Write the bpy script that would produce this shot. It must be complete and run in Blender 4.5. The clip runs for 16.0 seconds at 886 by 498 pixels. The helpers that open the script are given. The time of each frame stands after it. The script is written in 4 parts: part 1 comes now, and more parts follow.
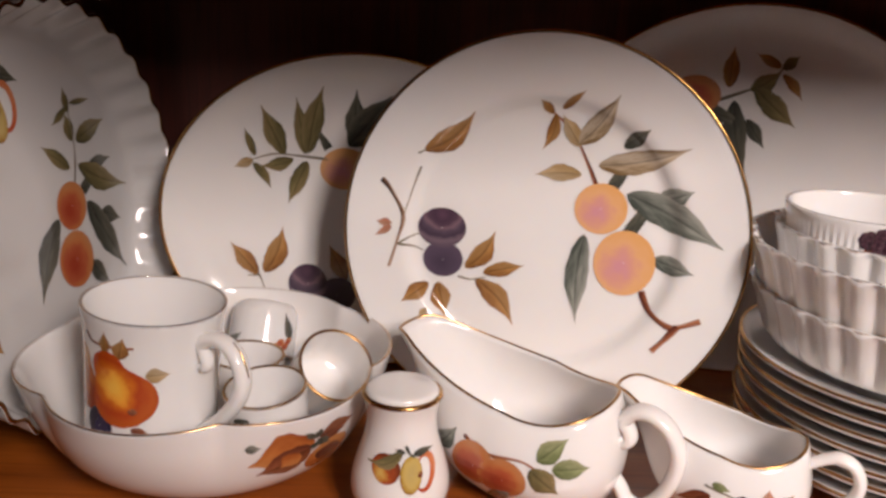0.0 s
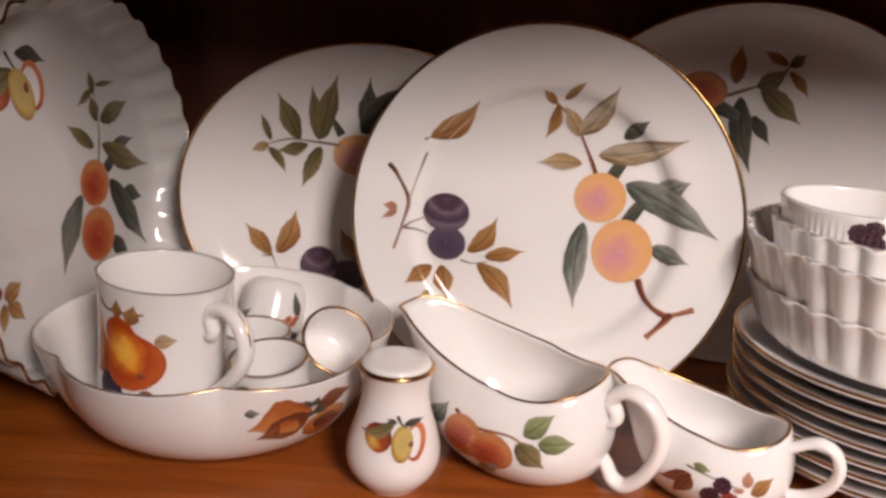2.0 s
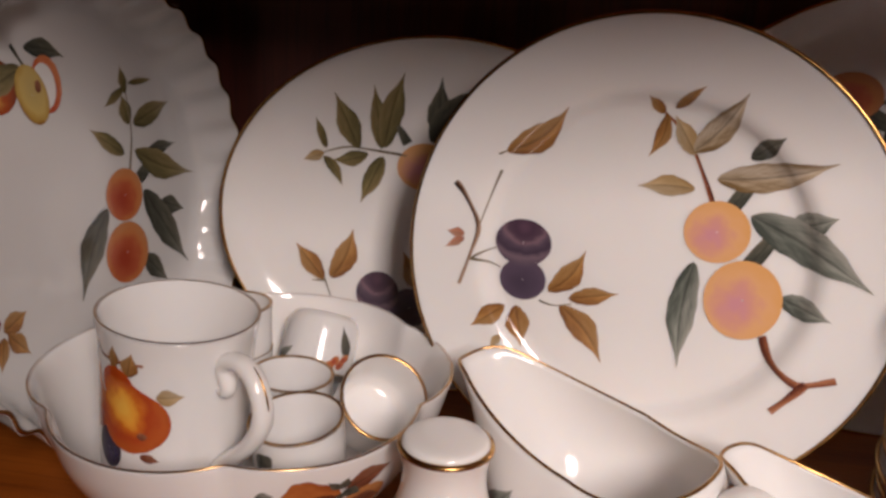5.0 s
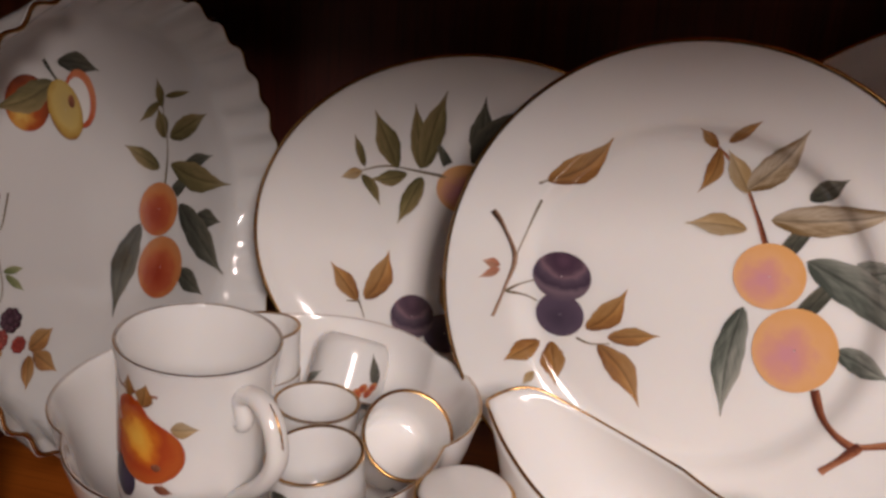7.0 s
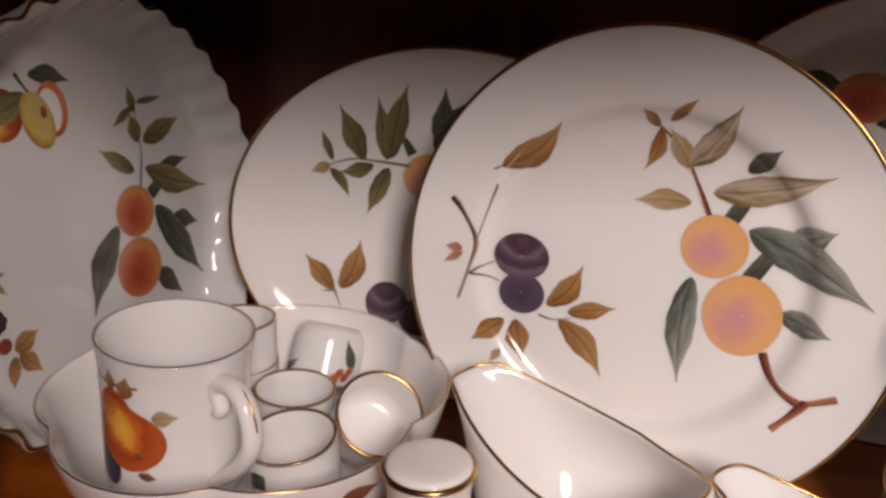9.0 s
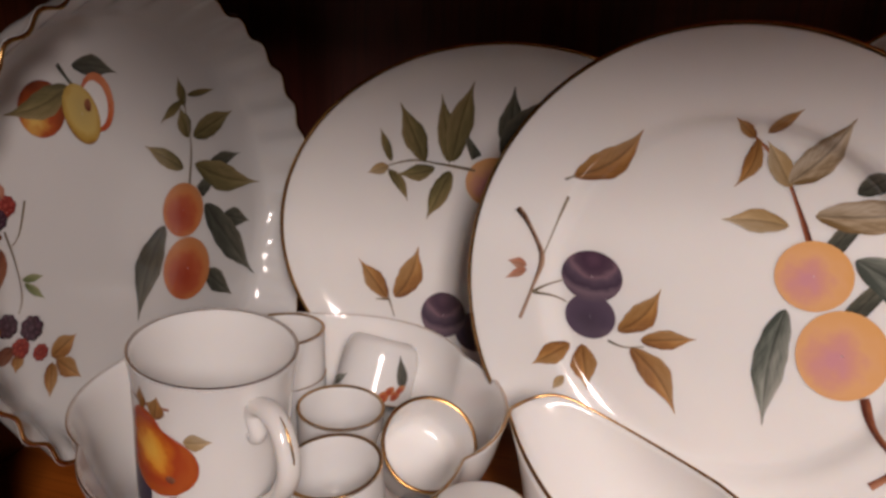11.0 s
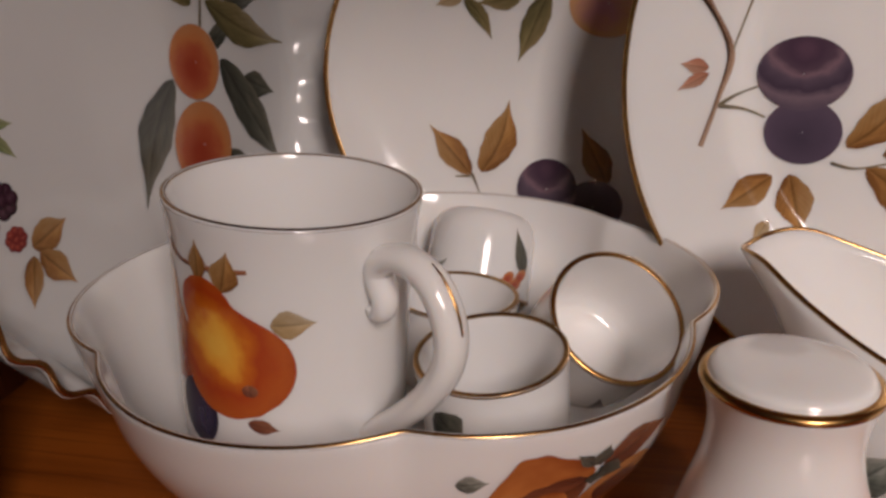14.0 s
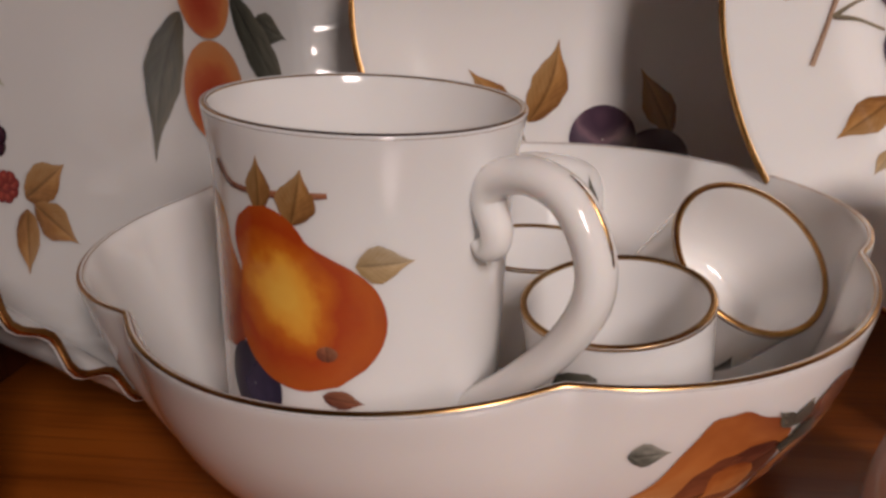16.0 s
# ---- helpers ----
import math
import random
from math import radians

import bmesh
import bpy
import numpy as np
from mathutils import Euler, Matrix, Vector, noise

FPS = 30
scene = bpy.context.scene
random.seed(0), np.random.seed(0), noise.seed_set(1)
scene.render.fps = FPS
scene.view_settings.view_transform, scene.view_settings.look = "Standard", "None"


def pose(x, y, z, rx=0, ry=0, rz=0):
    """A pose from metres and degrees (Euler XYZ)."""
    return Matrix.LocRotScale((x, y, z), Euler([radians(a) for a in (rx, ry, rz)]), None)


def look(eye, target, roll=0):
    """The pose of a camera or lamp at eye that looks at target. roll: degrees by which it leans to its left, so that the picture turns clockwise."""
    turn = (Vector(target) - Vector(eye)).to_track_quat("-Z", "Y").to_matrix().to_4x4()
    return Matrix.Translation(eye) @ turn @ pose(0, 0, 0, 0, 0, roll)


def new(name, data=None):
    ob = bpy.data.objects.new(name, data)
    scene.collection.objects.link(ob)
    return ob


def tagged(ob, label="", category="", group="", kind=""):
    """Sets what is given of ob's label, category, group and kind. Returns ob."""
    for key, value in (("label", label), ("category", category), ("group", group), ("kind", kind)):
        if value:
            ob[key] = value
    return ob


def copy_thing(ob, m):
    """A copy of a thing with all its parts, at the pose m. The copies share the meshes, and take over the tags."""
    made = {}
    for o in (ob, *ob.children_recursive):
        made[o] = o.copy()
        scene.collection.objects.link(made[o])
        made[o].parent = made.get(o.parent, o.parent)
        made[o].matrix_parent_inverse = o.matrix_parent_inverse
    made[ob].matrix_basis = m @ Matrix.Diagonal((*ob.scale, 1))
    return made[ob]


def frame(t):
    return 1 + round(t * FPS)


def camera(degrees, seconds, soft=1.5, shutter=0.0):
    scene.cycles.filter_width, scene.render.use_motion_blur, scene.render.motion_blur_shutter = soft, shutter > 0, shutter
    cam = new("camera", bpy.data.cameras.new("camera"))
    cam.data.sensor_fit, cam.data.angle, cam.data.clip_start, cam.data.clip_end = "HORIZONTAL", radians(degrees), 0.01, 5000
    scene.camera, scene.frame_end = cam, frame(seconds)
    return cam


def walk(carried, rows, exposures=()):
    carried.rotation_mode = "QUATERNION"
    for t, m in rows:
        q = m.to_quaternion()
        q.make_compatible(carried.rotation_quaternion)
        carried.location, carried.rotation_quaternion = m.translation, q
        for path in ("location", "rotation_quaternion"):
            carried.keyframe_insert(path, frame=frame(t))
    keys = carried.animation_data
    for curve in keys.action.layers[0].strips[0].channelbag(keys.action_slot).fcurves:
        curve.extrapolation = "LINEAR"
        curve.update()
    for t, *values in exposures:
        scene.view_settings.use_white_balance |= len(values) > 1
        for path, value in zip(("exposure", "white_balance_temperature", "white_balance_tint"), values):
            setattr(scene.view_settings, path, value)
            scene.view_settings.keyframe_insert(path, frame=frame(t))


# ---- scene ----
cam = camera(55.2, 16.0, 3.0)
ROWS = [
    (0.0, -0.0037, 0.0010, 0.2689, 73.12, -2.24, -0.35),
    (0.5, -0.0046, -0.0241, 0.2600, 72.93, -2.82, 0.88),
    (1.0, 0.0054, -0.0326, 0.2630, 72.71, -3.18, 1.56),
    (1.5, 0.0054, -0.0343, 0.2707, 73.14, -3.17, 1.97),
    (2.0, 0.0160, -0.0193, 0.2646, 73.04, -3.12, 2.21),
    (2.5, 0.0232, -0.0024, 0.2656, 72.84, -3.00, 2.38),
    (3.0, 0.0219, 0.0199, 0.2671, 72.73, -2.79, 3.30),
    (3.5, 0.0128, 0.0419, 0.2723, 72.43, -2.48, 4.68),
    (4.0, 0.0257, 0.0605, 0.2695, 72.62, -2.39, 6.18),
    (4.5, 0.0259, 0.0720, 0.2604, 72.40, -2.53, 7.76),
    (7.0, 0.0346, 0.1082, 0.2724, 71.64, -3.57, 13.80),
    (7.5, 0.0358, 0.0988, 0.2855, 71.71, -3.30, 13.85),
    (8.0, 0.0491, 0.0937, 0.2819, 71.45, -2.56, 13.23),
    (8.5, 0.0635, 0.0813, 0.2837, 71.36, -1.63, 12.73),
    (9.0, 0.0571, 0.0935, 0.2785, 70.86, -0.95, 12.78),
    (9.5, 0.0452, 0.1120, 0.2773, 70.31, -0.71, 13.60),
    (12.0, 0.0538, 0.1358, 0.2796, 69.76, -1.19, 20.52),
    (12.5, 0.0551, 0.1368, 0.2559, 69.61, -0.80, 21.45),
    (13.0, 0.0460, 0.1441, 0.2277, 69.61, -0.26, 20.71),
    (13.5, -0.0128, 0.1742, 0.1917, 70.07, 0.74, 13.45),
    (14.0, -0.0538, 0.2069, 0.1706, 69.99, 1.54, 12.45),
    (14.5, -0.0806, 0.2270, 0.1573, 70.36, 2.19, 11.61),
    (15.0, -0.0939, 0.2286, 0.1485, 70.44, 2.66, 10.70),
    (15.5, -0.1000, 0.2342, 0.1435, 70.72, 2.50, 9.96),
    (16.0, -0.0994, 0.2383, 0.1361, 70.54, 2.25, 9.23),
]
walk(cam, [(t, pose(x, y, z, rx, ry, rz)) for t, x, y, z, rx, ry, rz in ROWS],
     [(0, -0.30), (2.5, -0.28), (3.5, -0.4), (7.0, -0.54), (8.5, -0.5), (9.5, -0.57), (12.5, -0.5), (13.5, -0.78), (14.3, -0.8), (16, -0.55)])

# ---- light: one warm shaded room lamp in front of the cabinet, to the right, its beam turned down ----
world = bpy.data.worlds.new("world")
scene.world = world
world.use_nodes = True
world.node_tree.nodes["Background"].inputs[0].default_value = (1.0, 0.82, 0.68, 1)
world.node_tree.nodes["Background"].inputs[1].default_value = 0.003
bulb = bpy.data.lights.new("room_lamp", "AREA")
bulb.shape, bulb.size, bulb.size_y = "RECTANGLE", 0.28, 0.40
bulb.spread = radians(84)
bulb.energy, bulb.color = 7.3, (1.0, 0.845, 0.79)
lamp = new("room_lamp", bulb)
lamp.matrix_world = look((0.51, -0.70, 0.84), (0.26, 0.40, 0.0))


# ---- materials ----
def material(name, rough=0.5, metal=0.0, spec=0.5, coat=0.0):
    m = bpy.data.materials.new(name)
    m.use_nodes = True
    b = m.node_tree.nodes["Principled BSDF"]
    b.inputs["Roughness"].default_value = rough
    b.inputs["Metallic"].default_value = metal
    b.inputs["Specular IOR Level"].default_value = spec
    b.inputs["Coat Weight"].default_value = coat
    b.inputs["Coat Roughness"].default_value = 0.05
    return m, m.node_tree.nodes, m.node_tree.links, b


def ramp(nodes, stops):
    r = nodes.new("ShaderNodeValToRGB")
    while len(r.color_ramp.elements) < len(stops):
        r.color_ramp.elements.new(0.5)
    for e, (p, c) in zip(r.color_ramp.elements, stops):
        e.position, e.color = p, (*c, 1)
    return r


def china(name, tint):
    m, nodes, links, b = material(name, 0.1, 0.0, 0.5, 0.3)
    tc = nodes.new("ShaderNodeTexCoord")
    n1 = nodes.new("ShaderNodeTexNoise")
    n1.inputs["Scale"].default_value, n1.inputs["Detail"].default_value = 14, 4
    links.new(tc.outputs["Object"], n1.inputs["Vector"])
    r = ramp(nodes, [(0.3, tuple(c * 0.965 for c in tint)), (0.7, tint)])
    links.new(n1.outputs["Fac"], r.inputs["Fac"])
    links.new(r.outputs["Color"], b.inputs["Base Color"])
    b.inputs["Subsurface Weight"].default_value, b.inputs["Subsurface Scale"].default_value = 0.6, 0.006
    b.inputs["Subsurface Radius"].default_value = (1.0, 0.85, 0.72)
    n2 = nodes.new("ShaderNodeTexNoise")
    n2.inputs["Scale"].default_value, n2.inputs["Detail"].default_value = 55, 3
    links.new(tc.outputs["Object"], n2.inputs["Vector"])
    rr = nodes.new("ShaderNodeMapRange")
    rr.inputs["To Min"].default_value, rr.inputs["To Max"].default_value = 0.07, 0.16
    links.new(n2.outputs["Fac"], rr.inputs["Value"])
    links.new(rr.outputs["Result"], b.inputs["Roughness"])
    bump = nodes.new("ShaderNodeBump")
    bump.inputs["Strength"].default_value, bump.inputs["Distance"].default_value = 0.06, 0.002
    links.new(n1.outputs["Fac"], bump.inputs["Height"])
    links.new(bump.outputs["Normal"], b.inputs["Normal"])
    return m


def gilt():
    m, nodes, links, b = material("worn_gold_line", 0.26, 1.0)
    tc = nodes.new("ShaderNodeTexCoord")
    n = nodes.new("ShaderNodeTexNoise")
    n.inputs["Scale"].default_value, n.inputs["Detail"].default_value = 120, 4
    links.new(tc.outputs["Object"], n.inputs["Vector"])
    r = ramp(nodes, [(0.3, (0.38, 0.20, 0.07)), (0.6, (0.56, 0.33, 0.12)), (0.8, (0.68, 0.46, 0.21))])
    links.new(n.outputs["Fac"], r.inputs["Fac"])
    links.new(r.outputs["Color"], b.inputs["Base Color"])
    return m


def wood(name, dark, mid, light, rough, axis, coat=0.3):
    """Polished wood; axis is the way the grain runs."""
    m, nodes, links, b = material(name, rough, 0.0, 0.5, coat)
    b.inputs["Coat Roughness"].default_value = 0.18
    tc = nodes.new("ShaderNodeTexCoord")
    mp = nodes.new("ShaderNodeMapping")
    mp.inputs["Scale"].default_value = [2.0 if a == axis else 34.0 for a in "xyz"]
    links.new(tc.outputs["Object"], mp.inputs["Vector"])
    n1 = nodes.new("ShaderNodeTexNoise")
    n1.inputs["Scale"].default_value, n1.inputs["Detail"].default_value = 1.0, 6
    n1.inputs["Distortion"].default_value = 0.8
    links.new(mp.outputs["Vector"], n1.inputs["Vector"])
    r = ramp(nodes, [(0.3, dark), (0.52, mid), (0.75, light)])
    links.new(n1.outputs["Fac"], r.inputs["Fac"])
    mp2 = nodes.new("ShaderNodeMapping")
    mp2.inputs["Scale"].default_value = [14.0 if a == axis else 420.0 for a in "xyz"]
    links.new(tc.outputs["Object"], mp2.inputs["Vector"])
    n2 = nodes.new("ShaderNodeTexNoise")
    n2.inputs["Scale"].default_value, n2.inputs["Detail"].default_value = 1.0, 3
    links.new(mp2.outputs["Vector"], n2.inputs["Vector"])
    pores = ramp(nodes, [(0.35, (0.55, 0.5, 0.48)), (0.5, (1, 1, 1))])
    links.new(n2.outputs["Fac"], pores.inputs["Fac"])
    mix = nodes.new("ShaderNodeMix")
    mix.data_type, mix.blend_type = "RGBA", "MULTIPLY"
    mix.inputs["Factor"].default_value = 0.6
    links.new(r.outputs["Color"], mix.inputs["A"])
    links.new(pores.outputs["Color"], mix.inputs["B"])
    links.new(mix.outputs["Result"], b.inputs["Base Color"])
    bump = nodes.new("ShaderNodeBump")
    bump.inputs["Strength"].default_value, bump.inputs["Distance"].default_value = 0.12, 0.001
    links.new(n2.outputs["Fac"], bump.inputs["Height"])
    links.new(bump.outputs["Normal"], b.inputs["Normal"])
    return m


def plaster(name, colour):
    m, nodes, links, b = material(name, 0.8)
    tc = nodes.new("ShaderNodeTexCoord")
    n = nodes.new("ShaderNodeTexNoise")
    n.inputs["Scale"].default_value, n.inputs["Detail"].default_value = 3, 6
    links.new(tc.outputs["Object"], n.inputs["Vector"])
    r = ramp(nodes, [(0.3, tuple(c * 0.85 for c in colour)), (0.7, colour)])
    links.new(n.outputs["Fac"], r.inputs["Fac"])
    links.new(r.outputs["Color"], b.inputs["Base Color"])
    return m


CHINA = china("glazed_bone_china", (0.84, 0.825, 0.81))
# the same white china with the flan dish's shade put into its colour
SHADED_CHINA = china("white_china_shade_tone", (0.66, 0.655, 0.65))
GOLD = gilt()
SHELF_WOOD = wood("orange_brown_shelf_wood", (0.20, 0.048, 0.006), (0.31, 0.080, 0.010), (0.40, 0.115, 0.016), 0.30, "x")
BACK_WOOD = wood("dark_mahogany_back", (0.045, 0.0075, 0.004), (0.072, 0.0115, 0.006), (0.105, 0.018, 0.009), 0.5, "z", 0.08)
SIDE_WOOD = wood("red_brown_mahogany", (0.09, 0.022, 0.010), (0.14, 0.035, 0.014), (0.19, 0.05, 0.02), 0.35, "z")
WALL_PAINT = plaster("room_wall_paint", (0.36, 0.31, 0.275))


# ---- mesh helpers ----
def put(name, bm, mat, smooth=True):
    me = bpy.data.meshes.new(name)
    bm.normal_update()
    bm.to_mesh(me)
    bm.free()
    me.materials.append(mat)
    for p in me.polygons:
        p.use_smooth = smooth
    return new(name, me)


def part(name, bm, mat, parent, label="", smooth=True):
    ob = put(name, bm, mat, smooth)
    ob.parent = parent
    if label:
        ob["label"] = label
    return ob


def thing(name, m, label, category, group=""):
    ob = new(name)
    ob.empty_display_size = 0.02
    ob.matrix_world = m
    return tagged(ob, label, category, group)


def box(bm, lo, hi, bevel=0.0):
    before = set(bm.verts)
    bmesh.ops.create_cube(bm, size=1.0, matrix=Matrix.LocRotScale([(a + b) / 2 for a, b in zip(lo, hi)], None, [b - a for a, b in zip(lo, hi)]))
    if bevel:
        vs = set(bm.verts) - before
        es = [e for e in bm.edges if e.verts[0] in vs]
        bmesh.ops.bevel(bm, geom=es, offset=bevel, segments=2, affect="EDGES", profile=0.7)
    return bm


def spin(prof, n=96, warp=None):
    """A turned form from (radius, height) pairs; warp(angle, r, z, k) may change r and z."""
    bm = bmesh.new()
    rings = []
    for k, (r, z) in enumerate(prof):
        if r <= 1e-6:
            rings.append([bm.verts.new((0, 0, z))])
            continue
        ring = []
        for i in range(n):
            a = 2 * math.pi * i / n
            rr, zz = warp(a, r, z, k) if warp else (r, z)
            ring.append(bm.verts.new((rr * math.cos(a), rr * math.sin(a), zz)))
        rings.append(ring)
    for p, q in zip(rings, rings[1:]):
        for i in range(n):
            j = (i + 1) % n
            if len(p) == 1:
                bm.faces.new((p[0], q[j], q[i]))
            elif len(q) == 1:
                bm.faces.new((p[i], p[j], q[0]))
            else:
                bm.faces.new((p[i], p[j], q[j], q[i]))
    bmesh.ops.recalc_face_normals(bm, faces=bm.faces)
    return bm


def smooth_profile(pts, steps=5):
    """Catmull-Rom through the points of a profile."""
    out = []
    for i in range(len(pts) - 1):
        p0, p1, p2, p3 = pts[max(i - 1, 0)], pts[i], pts[i + 1], pts[min(i + 2, len(pts) - 1)]
        for s in range(steps):
            t = s / steps
            out.append(tuple(0.5 * (2 * b + (c - a) * t + (2 * a - 5 * b + 4 * c - d) * t * t + (3 * b - a - 3 * c + d) * t ** 3)
                             for a, b, c, d in zip(p0, p1, p2, p3)))
    out.append(tuple(pts[-1]))
    return out


def tube(points, radii, n=12, flat=1.0, closed=False, side=None):
    """A swept round or oval bar through points; radii one per point; flat squeezes it along side."""
    bm = bmesh.new()
    pts = [Vector(p) for p in points]
    rings = []
    for i, p in enumerate(pts):
        if closed:
            t = (pts[(i + 1) % len(pts)] - pts[i - 1]).normalized()
        else:
            t = (pts[min(i + 1, len(pts) - 1)] - pts[max(i - 1, 0)]).normalized()
        ref = Vector(side) if side else Vector((0, 0, 1))
        u = t.cross(ref)
        if u.length < 1e-4:
            u = t.cross(Vector((1, 0, 0)))
        u.normalize()
        v = u.cross(t).normalized()
        rings.append([bm.verts.new(p + radii[i] * (u * math.cos(2 * math.pi * k / n) + v * flat * math.sin(2 * math.pi * k / n))) for k in range(n)])
    last = len(rings) if closed else len(rings) - 1
    for i in range(last):
        p, q = rings[i], rings[(i + 1) % len(rings)]
        for k in range(n):
            bm.faces.new((p[k], p[(k + 1) % n], q[(k + 1) % n], q[k]))
    if not closed:
        bm.faces.new(rings[0])
        bm.faces.new(rings[-1])
    bmesh.ops.recalc_face_normals(bm, faces=bm.faces)
    return bm


def facing(yaw, lean):
    """Turn of a thing whose front looks to -y, turned by yaw and leaning back by lean: local x right, y up, z to the front."""
    y, l = radians(yaw), radians(lean)
    n = Vector((math.sin(y) * math.cos(l), -math.cos(y) * math.cos(l), math.sin(l)))
    u = Vector((math.cos(y), math.sin(y), 0))
    v = n.cross(u)
    return Matrix((u, v, n)).transposed().to_4x4()


# ---- cabinet and room ----
def board(name, lo, hi, mat, label, bevel=0.0):
    ob = put(name, box(bmesh.new(), lo, hi, bevel), mat, False)
    return tagged(ob, label, "cabinet", kind="structure")


BACK_Y = 0.650
board("shelf", (-0.30, 0.255, -0.022), (1.02, BACK_Y, 0.0), SHELF_WOOD, "polished orange-brown wooden cabinet shelf under the china", 0.002)
board("wall_back", (-0.32, BACK_Y, -0.60), (1.04, BACK_Y + 0.012, 0.80), BACK_WOOD, "dark mahogany back panel of the display cabinet")
board("wall_left", (-0.32, 0.300, -0.60), (-0.300, BACK_Y, 0.80), SIDE_WOOD, "red-brown mahogany side panel of the cabinet")
board("wall_right", (1.02, 0.300, -0.60), (1.04, BACK_Y, 0.80), SIDE_WOOD, "red-brown mahogany side panel of the cabinet")
board("upper_shelf", (-0.30, 0.290, 0.330), (1.02, BACK_Y, 0.350), SHELF_WOOD, "polished wooden upper shelf of the cabinet", 0.002)
board("stile", (-0.330, 0.345, -0.60), (-0.224, 0.367, 0.80), SIDE_WOOD, "red-brown mahogany front stile of the cabinet frame", 0.002)

board("cabinet_base", (-0.32, 0.300, -0.62), (1.04, BACK_Y + 0.012, -0.60), SIDE_WOOD, "red-brown mahogany base board of the cabinet")
board("cabinet_top", (-0.34, 0.290, 0.80), (1.06, BACK_Y + 0.02, 0.83), SIDE_WOOD, "red-brown mahogany top board of the cabinet", 0.004)
board("stile", (0.945, 0.345, -0.60), (1.055, 0.367, 0.80), SIDE_WOOD, "red-brown mahogany front stile of the cabinet frame", 0.002)

# ---- plain dim room round the cabinet ----
board("floor", (-1.3, -1.8, -0.64), (1.9, 0.70, -0.62), WALL_PAINT, "plain room floor")
board("ceiling", (-1.3, -1.8, 1.6), (1.9, 0.70, 1.62), WALL_PAINT, "plain room ceiling")
board("wall_room_north", (-1.3, 0.70, -0.62), (1.9, 0.72, 1.6), WALL_PAINT, "plain room wall behind the cabinet")
board("wall_room_south", (-1.3, -1.82, -0.62), (1.9, -1.8, 1.6), WALL_PAINT, "plain room wall")
board("wall_room_west", (-1.32, -1.8, -0.62), (-1.3, 0.70, 1.6), WALL_PAINT, "plain room wall")
board("wall_room_east", (1.9, -1.8, -0.62), (1.92, 0.70, 1.6), WALL_PAINT, "plain room wall")


# ---- the china ----
def plate_front(R):
    return [(0, -0.0150), (0.3 * R, -0.0150), (0.56 * R, -0.0150), (0.61 * R, -0.0149), (0.64 * R, -0.0142), (0.665 * R, -0.0122),
            (0.69 * R, -0.0094), (0.715 * R, -0.0076), (0.745 * R, -0.0066), (0.80 * R, -0.0055), (0.90 * R, -0.0030), (0.975 * R, -0.0006), (R, 0.0)]


def plate_body(R, n=128):
    back = [(R, 0.0), (R * 1.001, -0.0010), (0.985 * R, -0.0024), (0.85 * R, -0.0076), (0.72 * R, -0.0118), (0.67 * R, -0.0170), (0.60 * R, -0.0195),
            (0.585 * R, -0.0215), (0.565 * R, -0.0215), (0.55 * R, -0.0190), (0, -0.0190)]
    return spin(smooth_profile(plate_front(R), 3) + smooth_profile(back, 2)[1:], n)


def platter_body(R, n=128):
    """A shallow platter that curves up only close to its rim."""
    front = [(0, -0.0150), (0.5 * R, -0.0150), (0.70 * R, -0.0148), (0.79 * R, -0.0138), (0.855 * R, -0.0118), (0.91 * R, -0.0090), (0.955 * R, -0.0056), (0.985 * R, -0.0022), (R, 0.0)]
    back = [(R, 0.0), (R * 1.002, -0.0010), (0.993 * R, -0.0045), (0.955 * R, -0.0098), (0.90 * R, -0.0138), (0.85 * R, -0.0165), (0.76 * R, -0.0188), (0.60 * R, -0.0195),
            (0.585 * R, -0.0215), (0.565 * R, -0.0215), (0.55 * R, -0.0190), (0, -0.0190)]
    return spin(smooth_profile(front, 3) + smooth_profile(back, 2)[1:], n)


def rim_line(R, z=0.0, thick=0.0009, n=128, warp=None):
    """A thin gold line round a rim."""
    prof = [(R - 1.6 * thick, z + 0.35 * thick), (R - 0.6 * thick, z + 0.75 * thick), (R + 0.5 * thick, z + 0.3 * thick), (R + 0.7 * thick, z - 0.6 * thick),
            (R - 0.2 * thick, z - 1.0 * thick), (R - 1.4 * thick, z - 0.6 * thick), (R - 1.6 * thick, z + 0.35 * thick)]
    return spin(prof, n, warp)


def plate(name, centre, yaw, lean, R, label, wide=1.0):
    """A plate on edge; wide > 1 makes it an oval."""
    ob = thing(name, Matrix.Translation(centre) @ facing(yaw, lean), label, "plate")
    for piece, bm, mat, note in (("plate_body", platter_body(R) if wide > 1 else plate_body(R), CHINA, ""), ("gold_rim", rim_line(R), GOLD, "thin gold line on the rim")):
        bmesh.ops.scale(bm, vec=(wide, 1, 1), verts=bm.verts)
        part(piece, bm, mat, ob, note)
    return ob


plate_front_ob = plate("dinner_plate", (0.0647, 0.5045, 0.1255), -11.5, 6.5, 0.1253, "white dinner plate printed with peaches and plums, propped upright")
plate_back_ob = plate("oval_platter", (-0.0557, 0.5950, 0.1129), 6.0, 9.0, 0.1137, "white oval platter with plums and leaves leaning on the cabinet back", 1.222)
plate_right_ob = plate("oval_platter", (0.2321, 0.6095, 0.1351), 0.0, 8.0, 0.1364, "large white oval platter with a peach sprig leaning on the back", 1.175)


